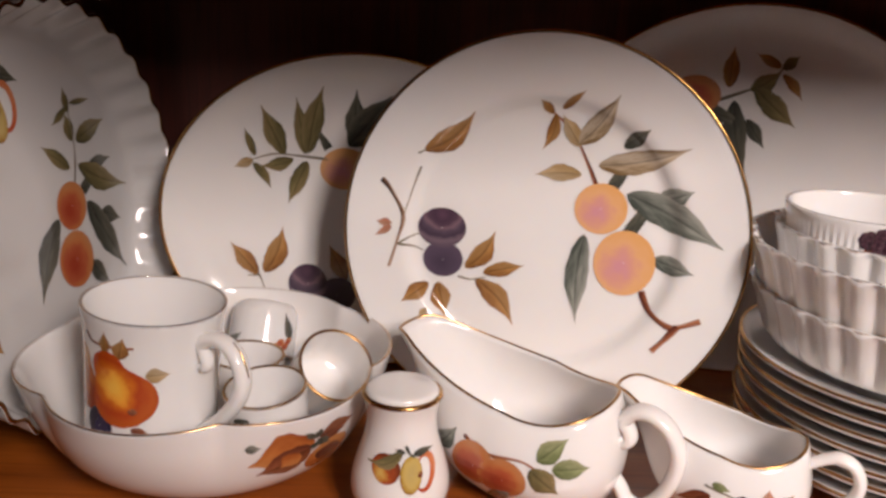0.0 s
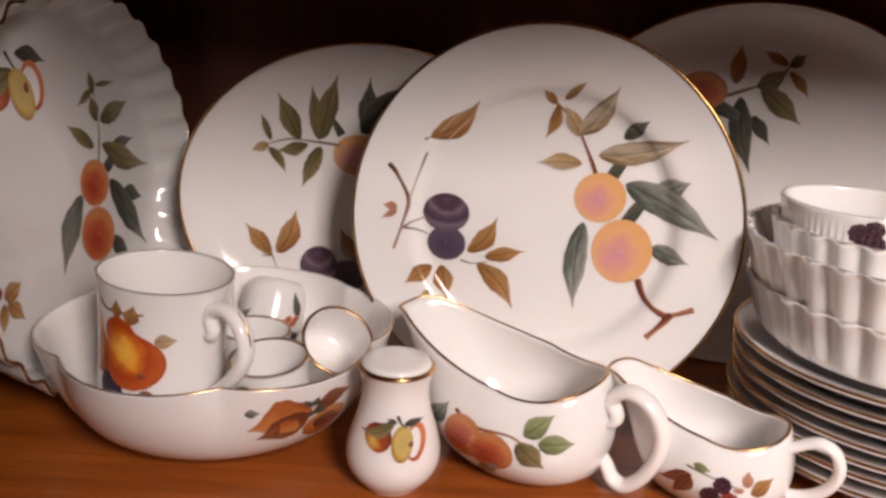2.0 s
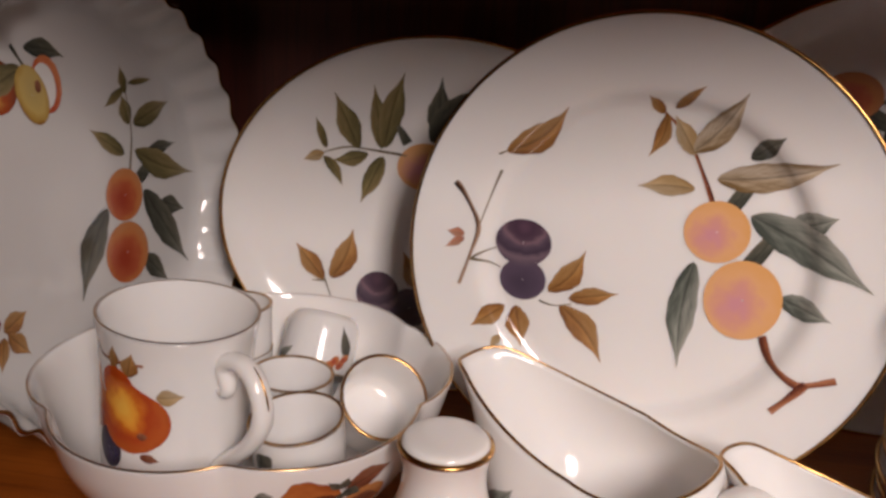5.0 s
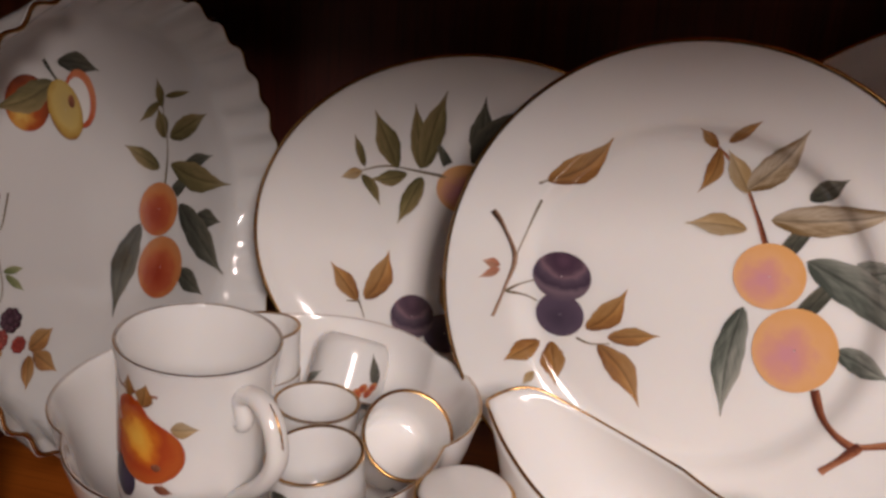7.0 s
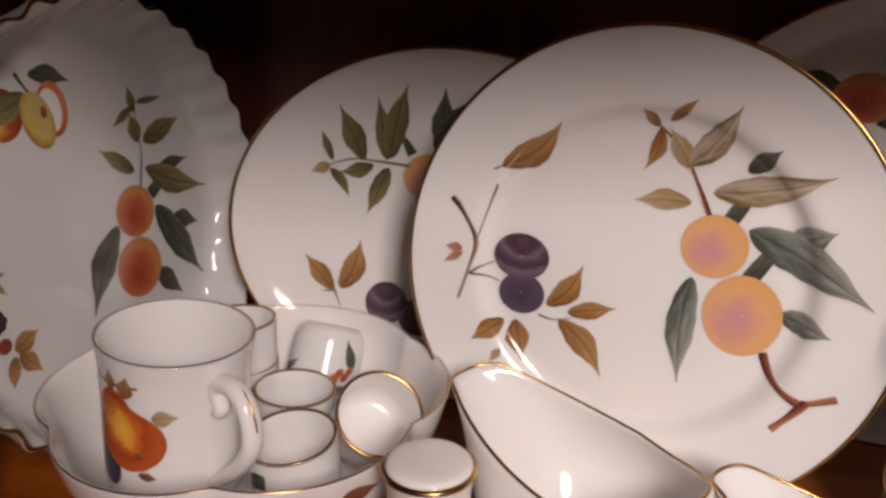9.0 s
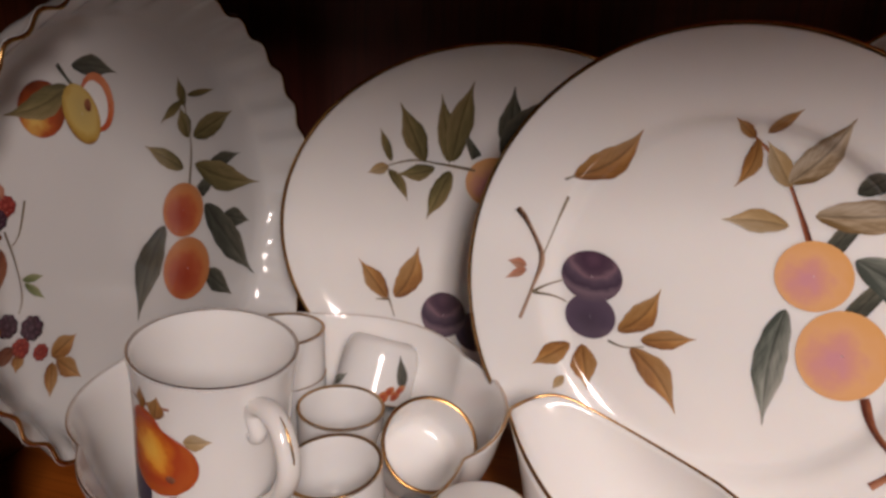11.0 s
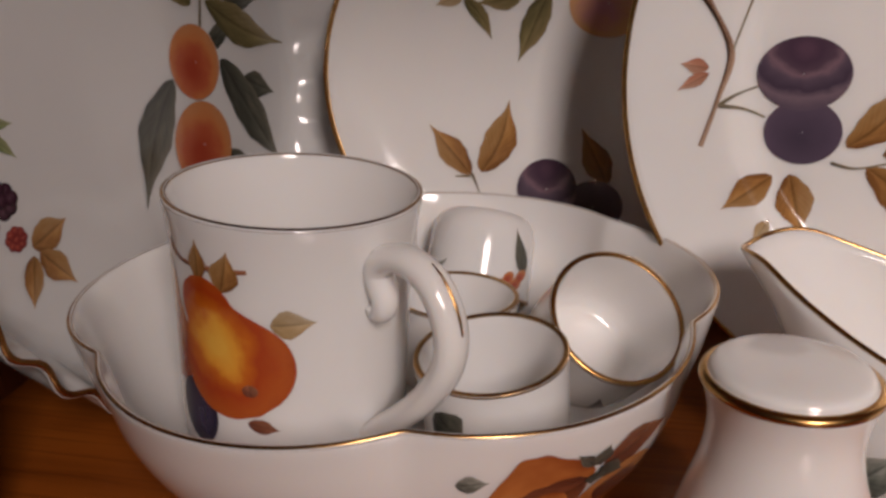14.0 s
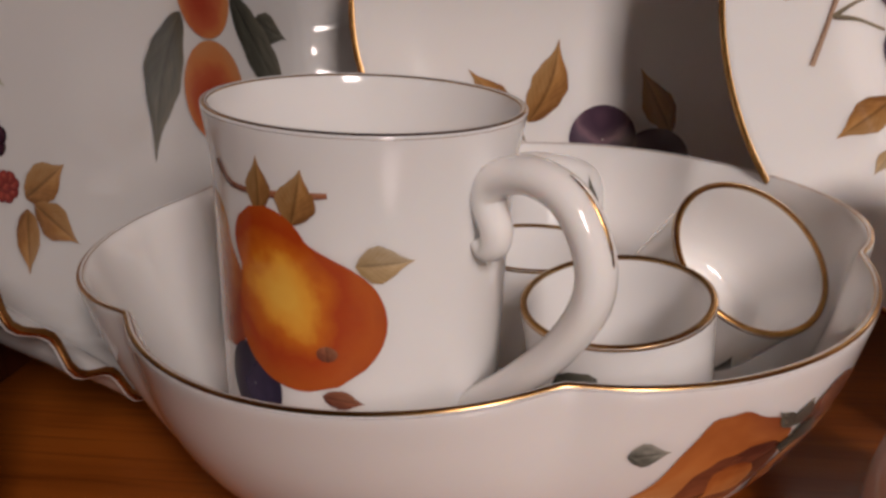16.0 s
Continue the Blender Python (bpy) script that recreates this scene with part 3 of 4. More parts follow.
INK = {
    "ochre": ink("ochre_leaf_print", [(0.15, (0.17, 0.075, 0.025)), (0.45, (0.36, 0.18, 0.06)), (0.8, (0.46, 0.27, 0.115))], rib=0.45),
    "olive": ink("olive_leaf_print", [(0.15, (0.085, 0.075, 0.035)), (0.5, (0.20, 0.165, 0.075)), (0.85, (0.34, 0.26, 0.13))], rib=0.4),
    "green": ink("grey_green_leaf_print", [(0.15, (0.06, 0.07, 0.06)), (0.42, (0.17, 0.185, 0.16)), (0.6, (0.27, 0.285, 0.25)), (0.85, (0.42, 0.42, 0.37))], rib=0.5, blot=0.9),
    "dark": ink("dark_leaf_print", [(0.15, (0.04, 0.042, 0.034)), (0.5, (0.088, 0.09, 0.072)), (0.85, (0.17, 0.16, 0.12))], rib=0.35, blot=0.8),
    "pale": ink("pale_leaf_print", [(0.15, (0.30, 0.20, 0.09)), (0.5, (0.46, 0.33, 0.18)), (0.85, (0.56, 0.45, 0.30))], rib=0.35),
    "fresh": ink("light_green_leaf_print", [(0.15, (0.10, 0.12, 0.05)), (0.5, (0.24, 0.27, 0.13)), (0.85, (0.42, 0.42, 0.24))], rib=0.4),
    "rust": ink("rust_leaf_print", [(0.15, (0.10, 0.03, 0.018)), (0.5, (0.24, 0.08, 0.04)), (0.85, (0.34, 0.15, 0.08))], rib=0.4),
    "rose": ink("rose_leaf_print", [(0.15, (0.34, 0.14, 0.09)), (0.5, (0.48, 0.24, 0.16)), (0.85, (0.58, 0.36, 0.26))], rib=0.35),
    "bark": ink("brown_twig_print", [(0.3, (0.035, 0.02, 0.015)), (0.45, (0.20, 0.11, 0.07)), (0.7, (0.42, 0.29, 0.21))], grain=8, blot=1.1),
    "redbark": ink("red_brown_twig_print", [(0.25, (0.10, 0.03, 0.02)), (0.5, (0.26, 0.09, 0.045)), (0.8, (0.40, 0.18, 0.10))], grain=7, blot=0.9),
    "stem": ink("grey_stem_print", [(0.2, (0.12, 0.10, 0.07)), (0.8, (0.30, 0.25, 0.17))]),
    "peach": ink("peach_print", [(0.05, (0.60, 0.28, 0.31)), (0.20, (0.64, 0.31, 0.25)), (0.38, (0.71, 0.39, 0.19)), (0.6, (0.70, 0.37, 0.14)), (0.85, (0.66, 0.40, 0.23))], (0.42, 0.42), blot=0.4, grain=5),
    "redpeach": ink("red_peach_print", [(0.06, (0.32, 0.05, 0.024)), (0.28, (0.39, 0.085, 0.038)), (0.42, (0.48, 0.17, 0.06)), (0.6, (0.47, 0.21, 0.09))], (0.42, 0.42), blot=0.3),
    "plum": ink("plum_print", [(0.04, (0.10, 0.055, 0.085)), (0.18, (0.07, 0.04, 0.065)), (0.30, (0.09, 0.055, 0.08)), (0.37, (0.19, 0.12, 0.15)), (0.44, (0.10, 0.07, 0.10)), (0.58, (0.06, 0.042, 0.066)), (0.68, (0.17, 0.12, 0.15)), (0.8, (0.11, 0.08, 0.11))], (0.5, 0.85), blot=0.16, grain=5),
    "darkplum": ink("dark_plum_print", [(0.05, (0.065, 0.048, 0.075)), (0.4, (0.09, 0.065, 0.10)), (0.7, (0.12, 0.085, 0.12))], (0.5, 0.4), blot=0.3),
    "pear": ink("pear_print", [(0.05, (0.80, 0.43, 0.06)), (0.16, (0.76, 0.34, 0.035)), (0.25, (0.56, 0.14, 0.012)), (0.36, (0.38, 0.05, 0.008)), (0.52, (0.44, 0.09, 0.012)), (0.7, (0.28, 0.04, 0.010))], (0.46, 0.46), blot=0.26, grain=5),
    "redpear": ink("red_pear_print", [(0.15, (0.40, 0.12, 0.03)), (0.38, (0.58, 0.27, 0.05)), (0.55, (0.50, 0.15, 0.02)), (0.75, (0.32, 0.05, 0.012))]),
    "apple": ink("apple_print", [(0.05, (0.60, 0.38, 0.10)), (0.20, (0.50, 0.22, 0.05)), (0.36, (0.34, 0.07, 0.022)), (0.7, (0.16, 0.04, 0.018))], (0.28, 0.30)),
    "cutapple": ink("cut_apple_print", [(0.05, (0.46, 0.35, 0.13)), (0.35, (0.52, 0.38, 0.12)), (0.48, (0.42, 0.27, 0.06)), (0.6, (0.20, 0.07, 0.02))], (0.55, 0.55), blot=0.25),
    "peel": ink("red_peel_print", [(0.2, (0.36, 0.05, 0.02)), (0.5, (0.50, 0.11, 0.04)), (0.8, (0.60, 0.22, 0.10))]),
    "blackberry": ink("blackberry_print", [(0.05, (0.09, 0.04, 0.06)), (0.4, (0.035, 0.012, 0.022)), (0.8, (0.02, 0.01, 0.015))], (0.45, 0.6)),
    "redberry": ink("red_berry_print", [(0.05, (0.36, 0.07, 0.05)), (0.4, (0.19, 0.025, 0.022)), (0.8, (0.09, 0.014, 0.015))], (0.45, 0.6)),
    "orange": ink("orange_fruit_print", [(0.1, (0.28, 0.07, 0.02)), (0.45, (0.50, 0.17, 0.045)), (0.8, (0.58, 0.26, 0.09))]),
    "cream": ink("cream_leaf_print", [(0.15, (0.17, 0.11, 0.05)), (0.42, (0.46, 0.37, 0.26)), (0.6, (0.56, 0.47, 0.36)), (0.85, (0.26, 0.17, 0.08))], rib=0.45, blot=0.8),
    "indigo": ink("dark_blue_plum_print", [(0.05, (0.05, 0.04, 0.09)), (0.4, (0.025, 0.02, 0.05)), (0.7, (0.02, 0.015, 0.035))], (0.5, 0.4)),
    "white": CHINA,
}
LIFT = 0.00016


class Print:
    """Shapes in the plane of a frame (millimetres), dropped along the frame's -z onto one part of a thing."""

    def __init__(self, host, piece, frame_m):
        self.host, self.m, self.count = host, frame_m, 0
        body = [c for c in host.children if c.name.split(".")[0] == piece][0]
        bm = bmesh.new()
        bm.from_mesh(body.data)
        bm.transform(frame_m.inverted())
        bm.normal_update()
        self.tree = BVHTree.FromBMesh(bm)
        bm.free()

    def lay(self, name, grid, kind, uvs):
        """grid: rows of (x, y) points; makes a sheet that follows the glaze."""
        bm = bmesh.new()
        layer = bm.loops.layers.uv.new("print")
        lift = LIFT + 0.00003 * (self.count % 12)
        self.count += 1
        rows, coords = [], {}
        for line, uvl in zip(grid, uvs):
            out = []
            for (x, y), uv in zip(line, uvl):
                hit, nrm, _, _ = self.tree.ray_cast(Vector((x / 1000, y / 1000, 0.3)), Vector((0, 0, -1)))
                if hit is None:
                    out.append(None)
                    continue
                v = bm.verts.new(self.m @ (hit + nrm * lift))
                coords[v] = uv
                out.append(v)
            rows.append(out)
        for p, q in zip(rows, rows[1:]):
            for i in range(len(p) - 1):
                vs = [v for v in (p[i], p[i + 1], q[i + 1], q[i]) if v is not None]
                if len(vs) >= 3:
                    f = bm.faces.new(vs)
                    for loop in f.loops:
                        loop[layer].uv = coords[loop.vert]
        if len(bm.faces):
            part(name, bm, INK[kind], self.host)
        else:
            bm.free()

    def leaf(self, x0, y0, x1, y1, w, kind="ochre", bend=0.0, fat=0.42):
        """A pointed leaf from its stalk to its tip; fat: where it is widest."""
        dx, dy = x1 - x0, y1 - y0
        ln = math.hypot(dx, dy) or 1
        n, c = max(12, min(30, int(ln / 1.3))), max(4, 2 * min(10, int(w / 2.4)))
        px, py = -dy / ln, dx / ln
        grid, uvs = [], []
        for i in range(n + 1):
            t = i / n
            prof = max(0.0, math.sin(math.pi * t ** (math.log(0.5) / math.log(fat)))) ** (0.8 + 1.15 * t) + 0.045
            if i == n:
                prof = 0.01
            b = bend * ln * math.sin(math.pi * t)
            wob = 1 + 0.06 * math.sin(9 * t + x0) + 0.035 * math.sin(31 * t + y0)
            grid.append([(x0 + dx * t + px * (b + w * prof * wob * (j / c - 0.5)), y0 + dy * t + py * (b + w * prof * wob * (j / c - 0.5))) for j in range(c + 1)])
            uvs.append([(j / c, t) for j in range(c + 1)])
        self.lay("leaf_print", grid, kind, uvs)

    def fruit(self, x, y, rx, ry, kind="peach", rot=0.0, name="fruit_print"):
        n, c = 36, max(4, min(16, int(max(rx, ry) / 1.2)))
        cr, sr = math.cos(radians(rot)), math.sin(radians(rot))
        grid, uvs = [], []
        for j in range(c + 1):
            k = max(j / c, 0.02)
            line, ul = [], []
            for i in range(n + 1):
                a = 2 * math.pi * i / n
                ex, ey = rx * k * math.cos(a), ry * k * math.sin(a)
                line.append((x + ex * cr - ey * sr, y + ex * sr + ey * cr))
                ul.append((0.5 + 0.5 * k * math.cos(a), 0.5 + 0.5 * k * math.sin(a)))
            grid.append(line)
            uvs.append(ul)
        self.lay(name, grid, kind, uvs)

    def pear(self, x0, y0, x1, y1, w, kind="pear", name="pear_print"):
        """A pear from its neck to its bottom."""
        n, c = 36, 26
        dx, dy = x1 - x0, y1 - y0
        ln = math.hypot(dx, dy) or 1
        px, py = -dy / ln, dx / ln
        grid, uvs = [], []
        for i in range(n + 1):
            t = i / n
            prof = 0.52 * math.sqrt(max(0, 1 - (1 - min(1, t / 0.25)) ** 2)) if t < 0.25 else 0.52 + 0.48 * math.sin(math.pi / 2 * min(1, (t - 0.25) / 0.38)) ** 1.3
            if t > 0.63:
                prof = math.sqrt(max(0.0003, 1 - ((t - 0.63) / 0.37) ** 2.2))
            grid.append([(x0 + dx * t + px * w * prof * (j / c - 0.5), y0 + dy * t + py * w * prof * (j / c - 0.5)) for j in range(c + 1)])
            uvs.append([(0.5 + prof * (j / c - 0.5), t) for j in range(c + 1)])
        self.lay(name, grid, kind, uvs)

    def twig(self, kind, w, *pts, taper=0.5):
        line = smooth_profile([(pts[i], pts[i + 1]) for i in range(0, len(pts), 2)], 5)
        grid, uvs = [], []
        for i, (x, y) in enumerate(line):
            a, b = line[max(i - 1, 0)], line[min(i + 1, len(line) - 1)]
            ln = math.hypot(b[0] - a[0], b[1] - a[1]) or 1
            px, py = -(b[1] - a[1]) / ln, (b[0] - a[0]) / ln
            t = i / (len(line) - 1)
            ww = w * (1 - (1 - taper) * t) * (1 + 0.16 * math.sin(7 * i))
            grid.append([(x + px * ww * k, y + py * ww * k) for k in (-0.5, 0, 0.5)])
            uvs.append([(0.0, t), (0.5, t), (1.0, t)])
        self.lay("twig_print", grid, kind, uvs)

    def berry(self, x, y, r, kind="blackberry"):
        """A berry of many drupelets."""
        for k in range(9):
            a = 2 * math.pi * k / 8
            d = 0 if k == 8 else 0.62 * r
            self.fruit(x + d * math.cos(a), y + d * math.sin(a), 0.42 * r, 0.42 * r, kind, 0, "berry_print")


# ---- MOTIFS ----
a_print = Print(plate_front_ob, "plate_body", Matrix.Identity(4))
a_print.leaf(-76.7, 48.1, -46.4, 74.8, 13.3, "ochre", -0.1)
a_print.twig("stem", 1.1, -80.9, 46.3, -76.0, 48.9)
a_print.twig("bark", 3.0, -103.1, 28.7, -97.3, 22.1, -89.0, 6.0, -91.8, -10.7, -96.3, -28.3)
a_print.twig("stem", 1.1, -78.9, 37.9, -83.1, 25.4, -88.4, 6.8)
a_print.twig("stem", 1.4, -91.5, -13.3, -86.0, -9.2, -79.2, -6.2)
a_print.twig("stem", 1.4, -91.5, -13.3, -83.8, -14.1, -75.7, -17.1)
a_print.leaf(-95.9, 0.1, -105.9, 1.2, 5.3, "rose")
a_print.leaf(-95.7, -1.8, -106.4, -8.5, 4.2, "rose")
a_print.fruit(-62.4, -21.8, 13.2, 11.6, "darkplum")
a_print.fruit(-64.2, -1.2, 15.9, 13.0, "plum")
a_print.leaf(-47.2, -26.2, -29.2, -0.3, 12.1, "ochre", -0.1)
a_print.leaf(-35.4, -28.2, -9.0, -21.1, 9.5, "ochre")
a_print.leaf(-40.0, -33.1, -13.8, -61.2, 13.4, "ochre", 0.09)
a_print.leaf(-71.0, -38.3, -87.0, -51.0, 10.3, "ochre")
a_print.leaf(-65.0, -37.4, -58.5, -60.0, 11.9, "ochre")
a_print.leaf(-70.2, -53.9, -74.8, -62.0, 4.6, "pale")
a_print.twig("stem", 1.2, -51.8, -32.2, -43.8, -33.6, -33.6, -31.1)
a_print.twig("redbark", 2.5, 32.0, 33.0, 25.4, 46.8, 14.8, 65.2, 0.9, 77.6)
a_print.leaf(2.1, 76.3, -6.7, 84.8, 5.7, "ochre")
a_print.leaf(3.5, 76.4, -3.6, 53.5, 7.3, "ochre", 0.1)
a_print.leaf(20.0, 57.1, 7.2, 76.0, 9.9, "pale")
a_print.leaf(19.1, 58.5, 41.2, 90.1, 13.5, "cream", -0.05)
a_print.leaf(6.9, 79.5, 20.9, 91.7, 4.9, "ochre")
a_print.leaf(21.9, 40.0, -7.1, 37.9, 10.2, "pale", -0.04)
a_print.leaf(46.4, 58.1, 61.2, 70.8, 9.2, "dark")
a_print.twig("dark", 7.1, 40.7, 31.7, 48.8, 46.9, taper=0.9)
a_print.leaf(31.9, 46.0, 85.9, 61.1, 14.9, "cream", -0.05)
a_print.leaf(69.7, 25.4, 90.1, 35.4, 13.4, "green")
a_print.twig("dark", 7.8, 53.8, 5.1, 63.8, 21.9, taper=0.8)
a_print.leaf(50.9, 29.9, 110.4, 1.9, 19.4, "green", 0.03)
a_print.leaf(26.7, 2.3, 26.1, -55.3, 14.6, "green", -0.04)
a_print.leaf(70.5, -9.5, 95.0, -15.6, 11.6, "green")
a_print.fruit(35.7, 19.5, 16.4, 16.0, "peach")
a_print.fruit(53.1, -13.5, 19.2, 20.7, "peach")
a_print.twig("redbark", 3.8, 65.2, -30.2, 70.9, -41.8, 82.3, -49.2, 89.2, -48.7, 101.5, -43.2, taper=0.8)
a_print.twig("redbark", 4.0, 88.5, -48.5, 81.9, -57.3, 74.5, -65.9, taper=0.8)
b_print = Print(plate_back_ob, "plate_body", Matrix.Identity(4))
b_print.twig("stem", 1.7, -21.4, 38.3, -44.4, 40.8, -60.4, 41.8, -75.5, 37.7)
b_print.leaf(-52.8, 41.2, -69.5, 76.4, 13.5, "olive")
b_print.leaf(-37.6, 41.9, -44.3, 82.6, 11.0, "olive")
b_print.leaf(-36.0, 42.8, -24.8, 91.4, 15.1, "olive", 0.03)
b_print.twig("dark", 6.7, -21.2, 46.0, -27.9, 57.5, taper=0.4)
b_print.leaf(-2.2, 48.5, -0.9, 89.7, 14.4, "dark")
b_print.leaf(-6.4, 48.3, 25.5, 86.0, 21.9, "dark")
b_print.leaf(-73.8, 40.3, -81.5, 60.5, 5.5, "olive")
b_print.leaf(-75.4, 37.3, -88.8, 32.1, 7.1, "pale")
b_print.leaf(-75.4, 35.2, -62.5, 16.2, 6.8, "olive", 0.08)
b_print.leaf(-46.4, 38.1, -70.3, 32.9, 9.3, "olive", 0.06)
b_print.leaf(-36.7, 36.8, -50.4, 6.0, 11.8, "olive")
b_print.fruit(-9.3, 31.6, 17.9, 15.3, "peach")
b_print.leaf(-72.5, -46.3, -92.3, -22.7, 11.7, "ochre")
b_print.leaf(-67.4, -45.3, -54.3, -11.4, 15.3, "ochre", -0.08)
b_print.twig("stem", 1.3, -72.1, -45.9, -69.8, -51.5, -67.6, -57.6)
b_print.twig("stem", 1.3, -72.5, -47.2, -80.1, -47.4)
b_print.leaf(-7.8, -51.3, -20.6, -24.5, 12.2, "ochre")
b_print.fruit(-14.4, -62.1, 13.9, 12.9, "darkplum")
b_print.fruit(-36.3, -53.5, 14.2, 14.5, "plum")
c_print = Print(plate_right_ob, "plate_body", Matrix.Identity(4))
c_print.twig("stem", 2.5, -24.2, 68.0, -5.5, 74.9, 11.5, 81.8, 21.1, 92.3)
c_print.leaf(-17.6, 77.2, -15.9, 107.1, 12.3, "ochre")
c_print.leaf(-1.3, 75.6, 21.3, 90.7, 12.9, "olive", -0.06)
c_print.leaf(20.2, 93.1, 0.4, 102.7, 7.6, "ochre")
c_print.leaf(21.1, 91.9, 33.1, 101.6, 8.6, "olive")
c_print.leaf(21.6, 88.2, 37.9, 69.1, 7.7, "ochre", 0.06)
c_print.leaf(1.9, 77.0, 34.5, 49.1, 16.3, "olive")
c_print.leaf(-2.3, 54.5, 12.6, 32.9, 9.9, "dark")
c_print.leaf(-13.1, 67.8, 0.2, 10.6, 16.9, "dark", -0.05)
c_print.twig("dark", 11.2, -32.8, 61.2, -12.2, 52.6, taper=0.6)
c_print.leaf(-54.0, 74.0, -88.0, 84.0, 14.0, "dark")
c_print.fruit(-42.0, 71.0, 19.0, 14.6, "redpeach")
t_print = Print(flan, "dish_body", Matrix.Identity(4))
t_print.fruit(-43.4, 70.9, 13.7, 13.9, "apple")
t_print.leaf(-25.9, 79.5, -65.0, 71.5, 13.7, "olive", 0.08)
t_print.leaf(-21.3, 89.2, 7.1, 82.0, 10.3, "dark", 0.06)
t_print.twig("dark", 2.2, -30.0, 90.9, -26.5, 84.9, -23.4, 80.0, taper=0.8)
t_print.fruit(-9.4, 69.0, 10.8, 15.4, "peel")
t_print.fruit(-11.1, 68.3, 8.2, 12.2, "white")
t_print.fruit(-20.7, 64.6, 10.5, 16.3, "cutapple", 16.0)
t_print.fruit(-15.9, 68.5, 2.2, 3.4, "rust")
t_print.twig("stem", 1.7, 47.7, 11.8, 53.9, 34.4, 53.4, 62.3)
t_print.leaf(53.2, 57.1, 51.3, 74.7, 7.0, "olive")
t_print.leaf(53.1, 61.0, 32.0, 51.0, 5.6, "olive")
t_print.leaf(56.9, 63.2, 81.3, 63.4, 4.0, "olive")
t_print.leaf(52.8, 38.6, 49.5, 57.5, 11.2, "olive")
t_print.leaf(57.2, 38.6, 95.2, 48.0, 13.7, "olive")
t_print.leaf(44.9, 21.8, 17.9, 40.6, 10.4, "olive")
t_print.twig("dark", 8.4, 55.2, 4.7, 67.9, 11.4, taper=0.8)
t_print.leaf(66.5, 20.0, 97.4, 20.5, 8.0, "dark")
t_print.leaf(54.8, 22.1, 111.3, -2.1, 16.6, "olive", -0.05)
t_print.leaf(73.5, -14.3, 97.4, -25.1, 11.4, "dark")
t_print.leaf(58.1, -3.6, 93.1, -60.8, 20.4, "dark")
t_print.leaf(22.4, -7.2, -9.5, -54.3, 18.2, "dark", -0.06)
t_print.leaf(49.1, -43.4, 70.2, -67.6, 13.0, "dark")
t_print.fruit(39.5, -2.3, 17.0, 16.1, "redpeach")
t_print.fruit(34.6, -37.5, 19.8, 18.9, "redpeach")
t_print.twig("stem", 1.1, -77.6, 18.5, -75.5, 1.2, -76.0, -14.5, -79.8, -22.5)
t_print.twig("stem", 1.1, -63.5, 30.1, -70.2, 15.4, -75.8, 10.6)
t_print.leaf(-75.2, 33.6, -79.2, 44.5, 7.6, "rose")
t_print.leaf(-79.4, 16.2, -98.5, 22.6, 8.4, "rust")
t_print.leaf(-83.8, 10.4, -103.8, 5.9, 9.7, "rust")
t_print.leaf(-81.8, 11.2, -89.6, -10.9, 8.9, "rust")
t_print.leaf(-74.2, -6.9, -62.0, -8.6, 4.0, "fresh")
t_print.leaf(-73.4, -8.9, -64.0, -20.2, 4.1, "fresh")
t_print.leaf(-90.6, -26.5, -102.2, -27.6, 6.9, "rust")
t_print.leaf(-87.1, -37.0, -99.6, -42.8, 8.1, "rust")
t_print.leaf(-84.5, -40.9, -89.0, -50.0, 6.5, "ochre")
t_print.berry(-73.9, 30.0, 5.1, "redberry")
t_print.berry(-79.8, 24.7, 5.1, "blackberry")
t_print.berry(-83.1, -39.1, 5.1, "redberry")
t_print.berry(-87.3, -25.9, 5.9, "blackberry")
t_print.berry(-74.8, -31.9, 6.4, "blackberry")
t_print.berry(-73.0, -45.5, 4.4, "redberry")
t_print.leaf(-67.6, -50.3, -50.5, -44.9, 11.6, "ochre")
t_print.leaf(-65.3, -52.7, -52.9, -68.7, 9.6, "ochre")
t_print.leaf(-68.2, -53.2, -73.7, -70.4, 8.3, "ochre")
m_print = Print(mug_ob, "mug_body", local_frame(mug_ob, 0))
m_print.pear(-24.6, 70.0, -26.4, 31.8, 22.0, "redpear")
m_print.fruit(-15.9, 25.8, 7.5, 10.4, "indigo")
m_print.twig("redbark", 1.8, -20.2, 78.0, -16.1, 73.2, -4.2, 72.4, 7.1, 72.6, taper=0.8)
m_print.leaf(-9.2, 67.7, -8.0, 80.7, 5.8, "ochre")
m_print.leaf(-1.5, 65.9, 2.1, 78.3, 8.5, "ochre")
m_print.leaf(11.5, 56.9, 23.2, 57.0, 8.1, "pale")
m_print.leaf(1.7, 25.9, 10.9, 23.6, 4.7, "rust")
m_print.pear(-11.8, 69.1, 5.6, 28.4, 35.6, "pear")
m_print.fruit(3.6, 36.4, 2.4, 1.9, "rust")
s_print = Print(shaker_ob, "shaker_body", local_frame(shaker_ob, 0))
s_print.leaf(1.7, 46.6, -17.0, 40.0, 6.8, "olive", 0.1)
s_print.fruit(-6.7, 38.4, 7.3, 7.5, "apple")
s_print.leaf(1.7, 47.8, -16.3, 39.9, 6.2, "olive", 0.15)
s_print.fruit(12.9, 36.1, 5.0, 9.7, "peel")
s_print.fruit(12.0, 36.0, 3.4, 7.6, "white")
s_print.fruit(6.0, 35.7, 5.5, 9.4, "cutapple")
s_print.fruit(10.6, 35.5, 1.2, 1.5, "rust")
s_print.leaf(6.6, 45.9, 16.6, 47.0, 4.0, "dark")
s_print.twig("dark", 1.6, 3.0, 50.3, 4.8, 46.6, 7.6, 44.0)
s_print.leaf(2.9, 46.6, -2.7, 48.7, 2.4, "dark")
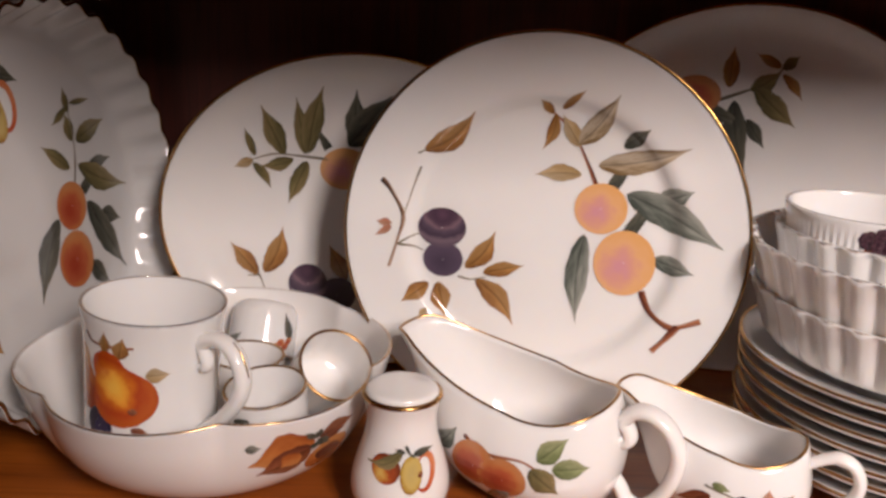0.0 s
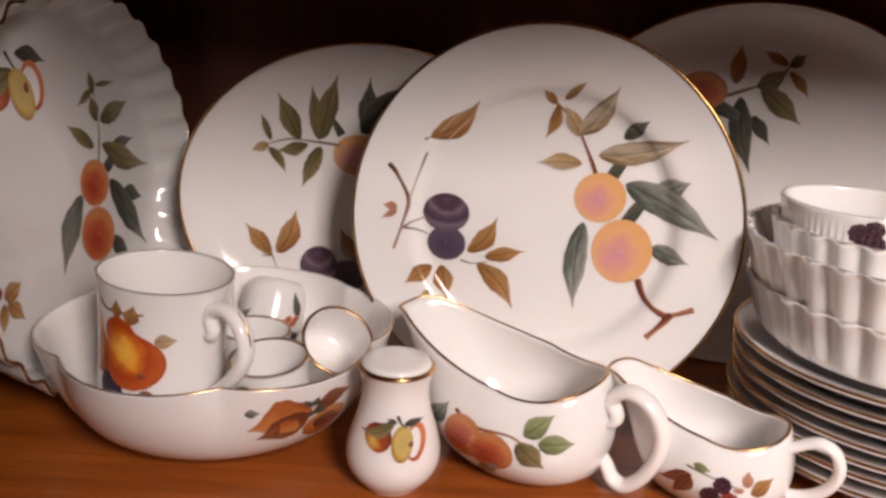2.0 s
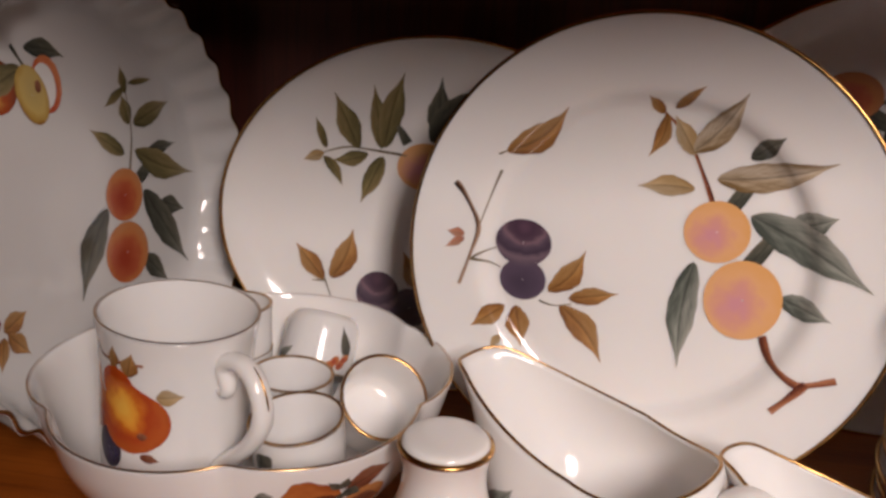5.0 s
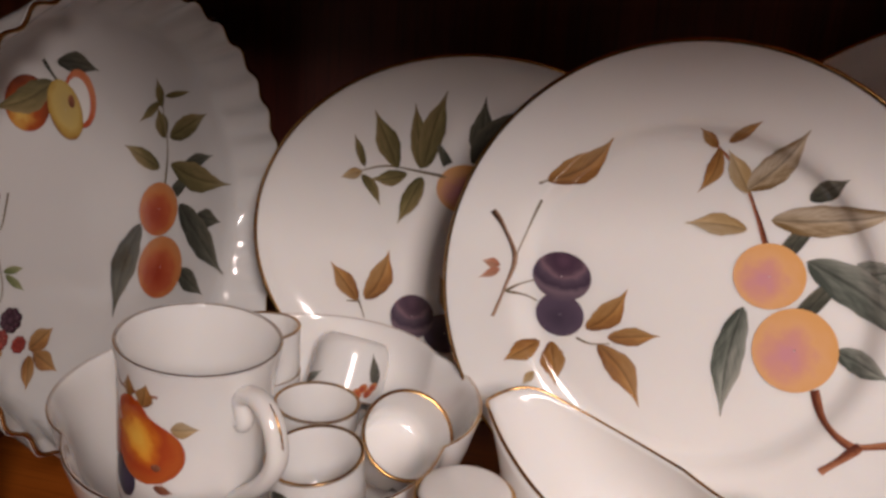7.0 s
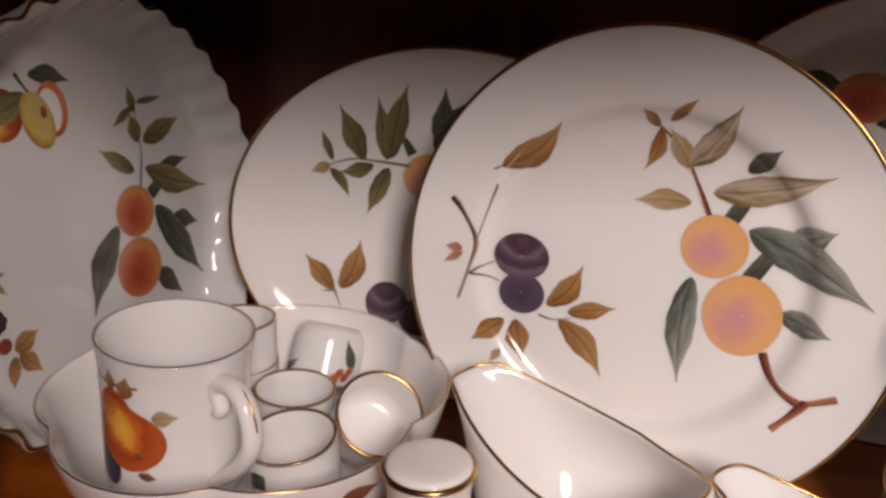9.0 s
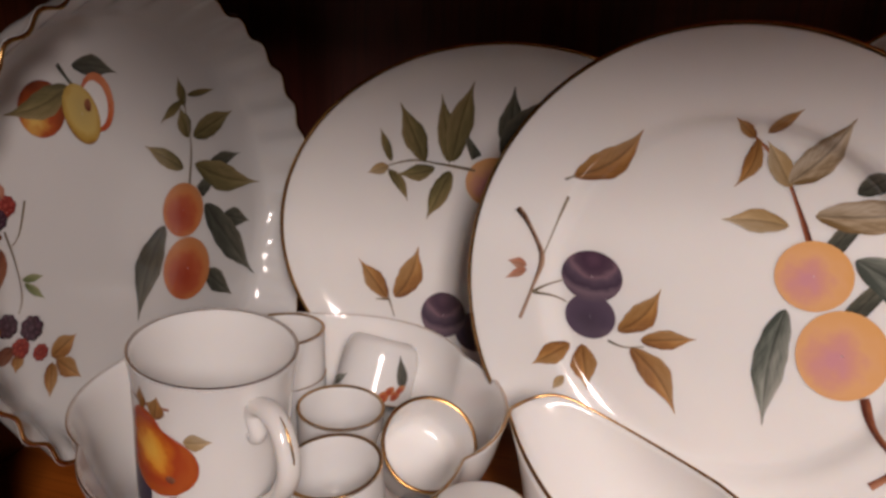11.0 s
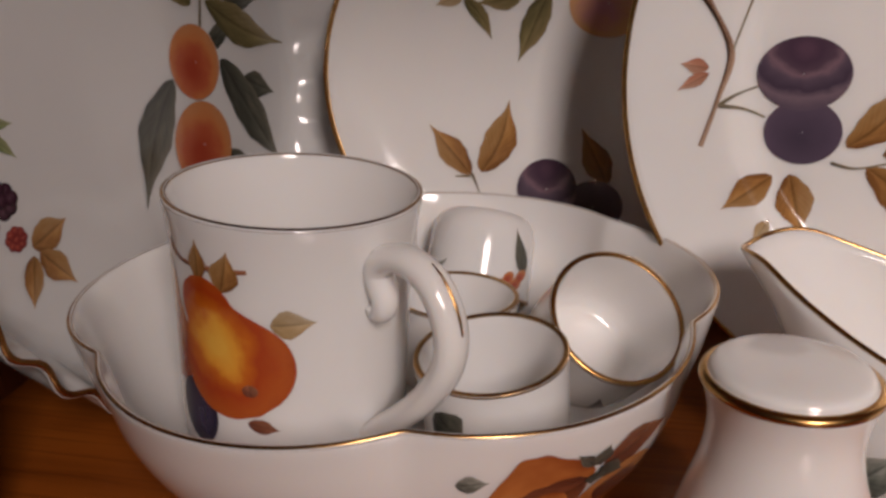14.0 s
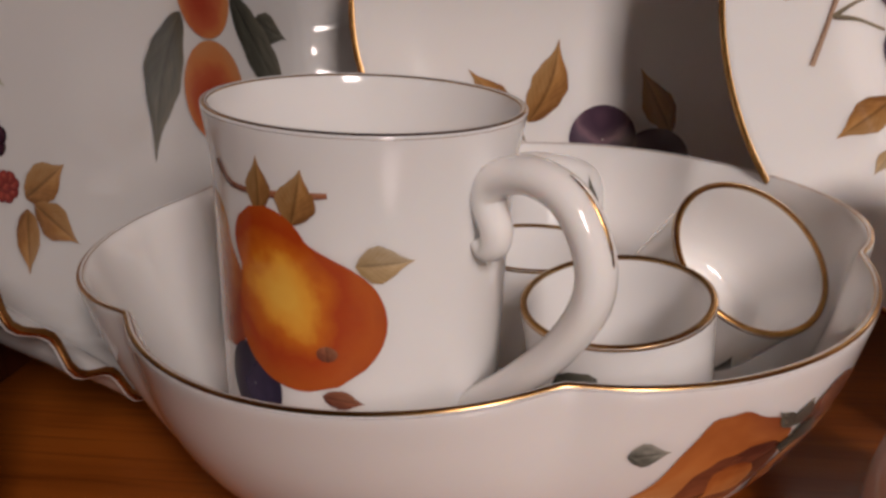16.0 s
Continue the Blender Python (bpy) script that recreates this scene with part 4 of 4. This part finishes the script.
g_print = Print(gravy, "boat_body", local_frame(gravy, 0))
g_print.leaf(-51.6, 29.5, -40.9, 47.2, 8.3, "green")
g_print.twig("redbark", 2.2, -37.0, 44.9, -33.0, 41.9, -26.4, 39.3, -8.9, 40.0, 1.4, 35.6)
g_print.fruit(-32.1, 30.3, 10.7, 13.5, "redpeach")
g_print.fruit(-17.5, 27.5, 12.2, 11.7, "redpeach")
g_print.leaf(-0.5, 41.2, 15.3, 53.3, 10.4, "fresh")
g_print.leaf(7.3, 37.8, 27.2, 38.5, 10.7, "fresh")
g_print.leaf(-4.1, 36.3, 11.5, 24.2, 12.7, "olive")
g_print.leaf(-21.0, 17.7, -13.1, 10.7, 12.4, "green")
k_print = Print(creamer, "boat_body", local_frame(creamer, 0))
k_print.leaf(-19.0, 28.0, -33.0, 19.0, 7.0, "rust")
k_print.leaf(-19.5, 27.0, -25.0, 11.0, 7.5, "rust")
k_print.leaf(-9.0, 16.0, -12.0, 7.0, 6.0, "rust")
k_print.twig("stem", 1.1, -21.6, 32.2, -10.6, 29.7, 6.5, 25.5)
k_print.leaf(-18.4, 33.8, -10.2, 32.1, 4.3, "fresh")
k_print.leaf(-1.6, 18.6, 5.5, 6.5, 7.6, "rust")
k_print.berry(-9.5, 19.6, 4.6, "blackberry")
k_print.berry(-4.3, 26.3, 4.5, "blackberry")
k_print.berry(-0.1, 18.6, 4.5, "redberry")
k_print.fruit(3.7, 25.1, 2.6, 1.6, "rose")
k_print.leaf(7.5, 26.9, 8.2, 35.5, 5.7, "rose")
k_print.leaf(10.3, 23.4, 21.7, 32.3, 7.5, "ochre")
k_print.leaf(10.2, 24.0, 18.8, 23.2, 3.2, "ochre")
w_print = Print(bowl, "bowl_body", local_frame(bowl, 20, -25))
w_print.leaf(4.7, 85.7, 13.0, 86.1, 5.4, "green")
w_print.leaf(41.3, 79.9, 6.3, 73.0, 26.6, "orange", -0.05)
w_print.leaf(39.5, 77.1, 10.9, 65.1, 20.7, "rust", 0.05)
w_print.leaf(33.1, 74.8, 23.3, 67.0, 13.4, "orange")
w_print.leaf(43.3, 79.6, 65.0, 78.3, 13.6, "rust", 0.06)
w_print.fruit(49.8, 61.7, 12.7, 13.0, "orange", 20.0)
w_print.leaf(43.2, 68.0, 60.7, 55.8, 12.6, "rust")
w_print.leaf(41.1, 81.9, 35.2, 89.1, 3.3, "dark")
w_print.leaf(41.8, 81.5, 44.7, 87.6, 5.3, "dark")
w_print.leaf(42.6, 80.0, 50.5, 72.0, 5.8, "dark")
w_print.leaf(42.1, 78.4, 40.5, 73.4, 5.7, "dark")
r_print = Print(ramekin, "bowl_body", local_frame(ramekin, -20))
r_print.berry(-2.2, 26.3, 5.7, "blackberry")
r_print.berry(4.9, 28.9, 5.7, "blackberry")
r_print.berry(6.1, 19.5, 6.6, "blackberry")
r_print.leaf(0.9, 22.2, -5.0, 18.5, 4.7, "rust")
u_print = Print(cup_upturned, "cup_body", local_frame(cup_upturned, 0))
u_print.leaf(18.8, -18.8, 15.5, 0.2, 3.6, "dark")
u_print.leaf(-23.2, -20.3, -11.2, -9.7, 3.6, "green")
u_print.fruit(10.8, -19.7, 2.7, 3.0, "redpeach")
u_print.fruit(13.4, -17.3, 2.0, 2.3, "redpeach")
u_print.fruit(15.9, -20.5, 1.9, 2.4, "redpeach")
u_print.fruit(17.5, -18.5, 1.7, 2.2, "redpeach")
n_print = Print(cup_near, "cup_body", local_frame(cup_near, 0))
n_print.leaf(-15.6, 23.4, -6.3, 16.0, 12.5, "dark")
v_print = Print(cup_tipped, "cup_body", local_frame(cup_tipped, 10))
v_print.leaf(4.9, -17.7, 5.0, -0.4, 6.4, "dark")
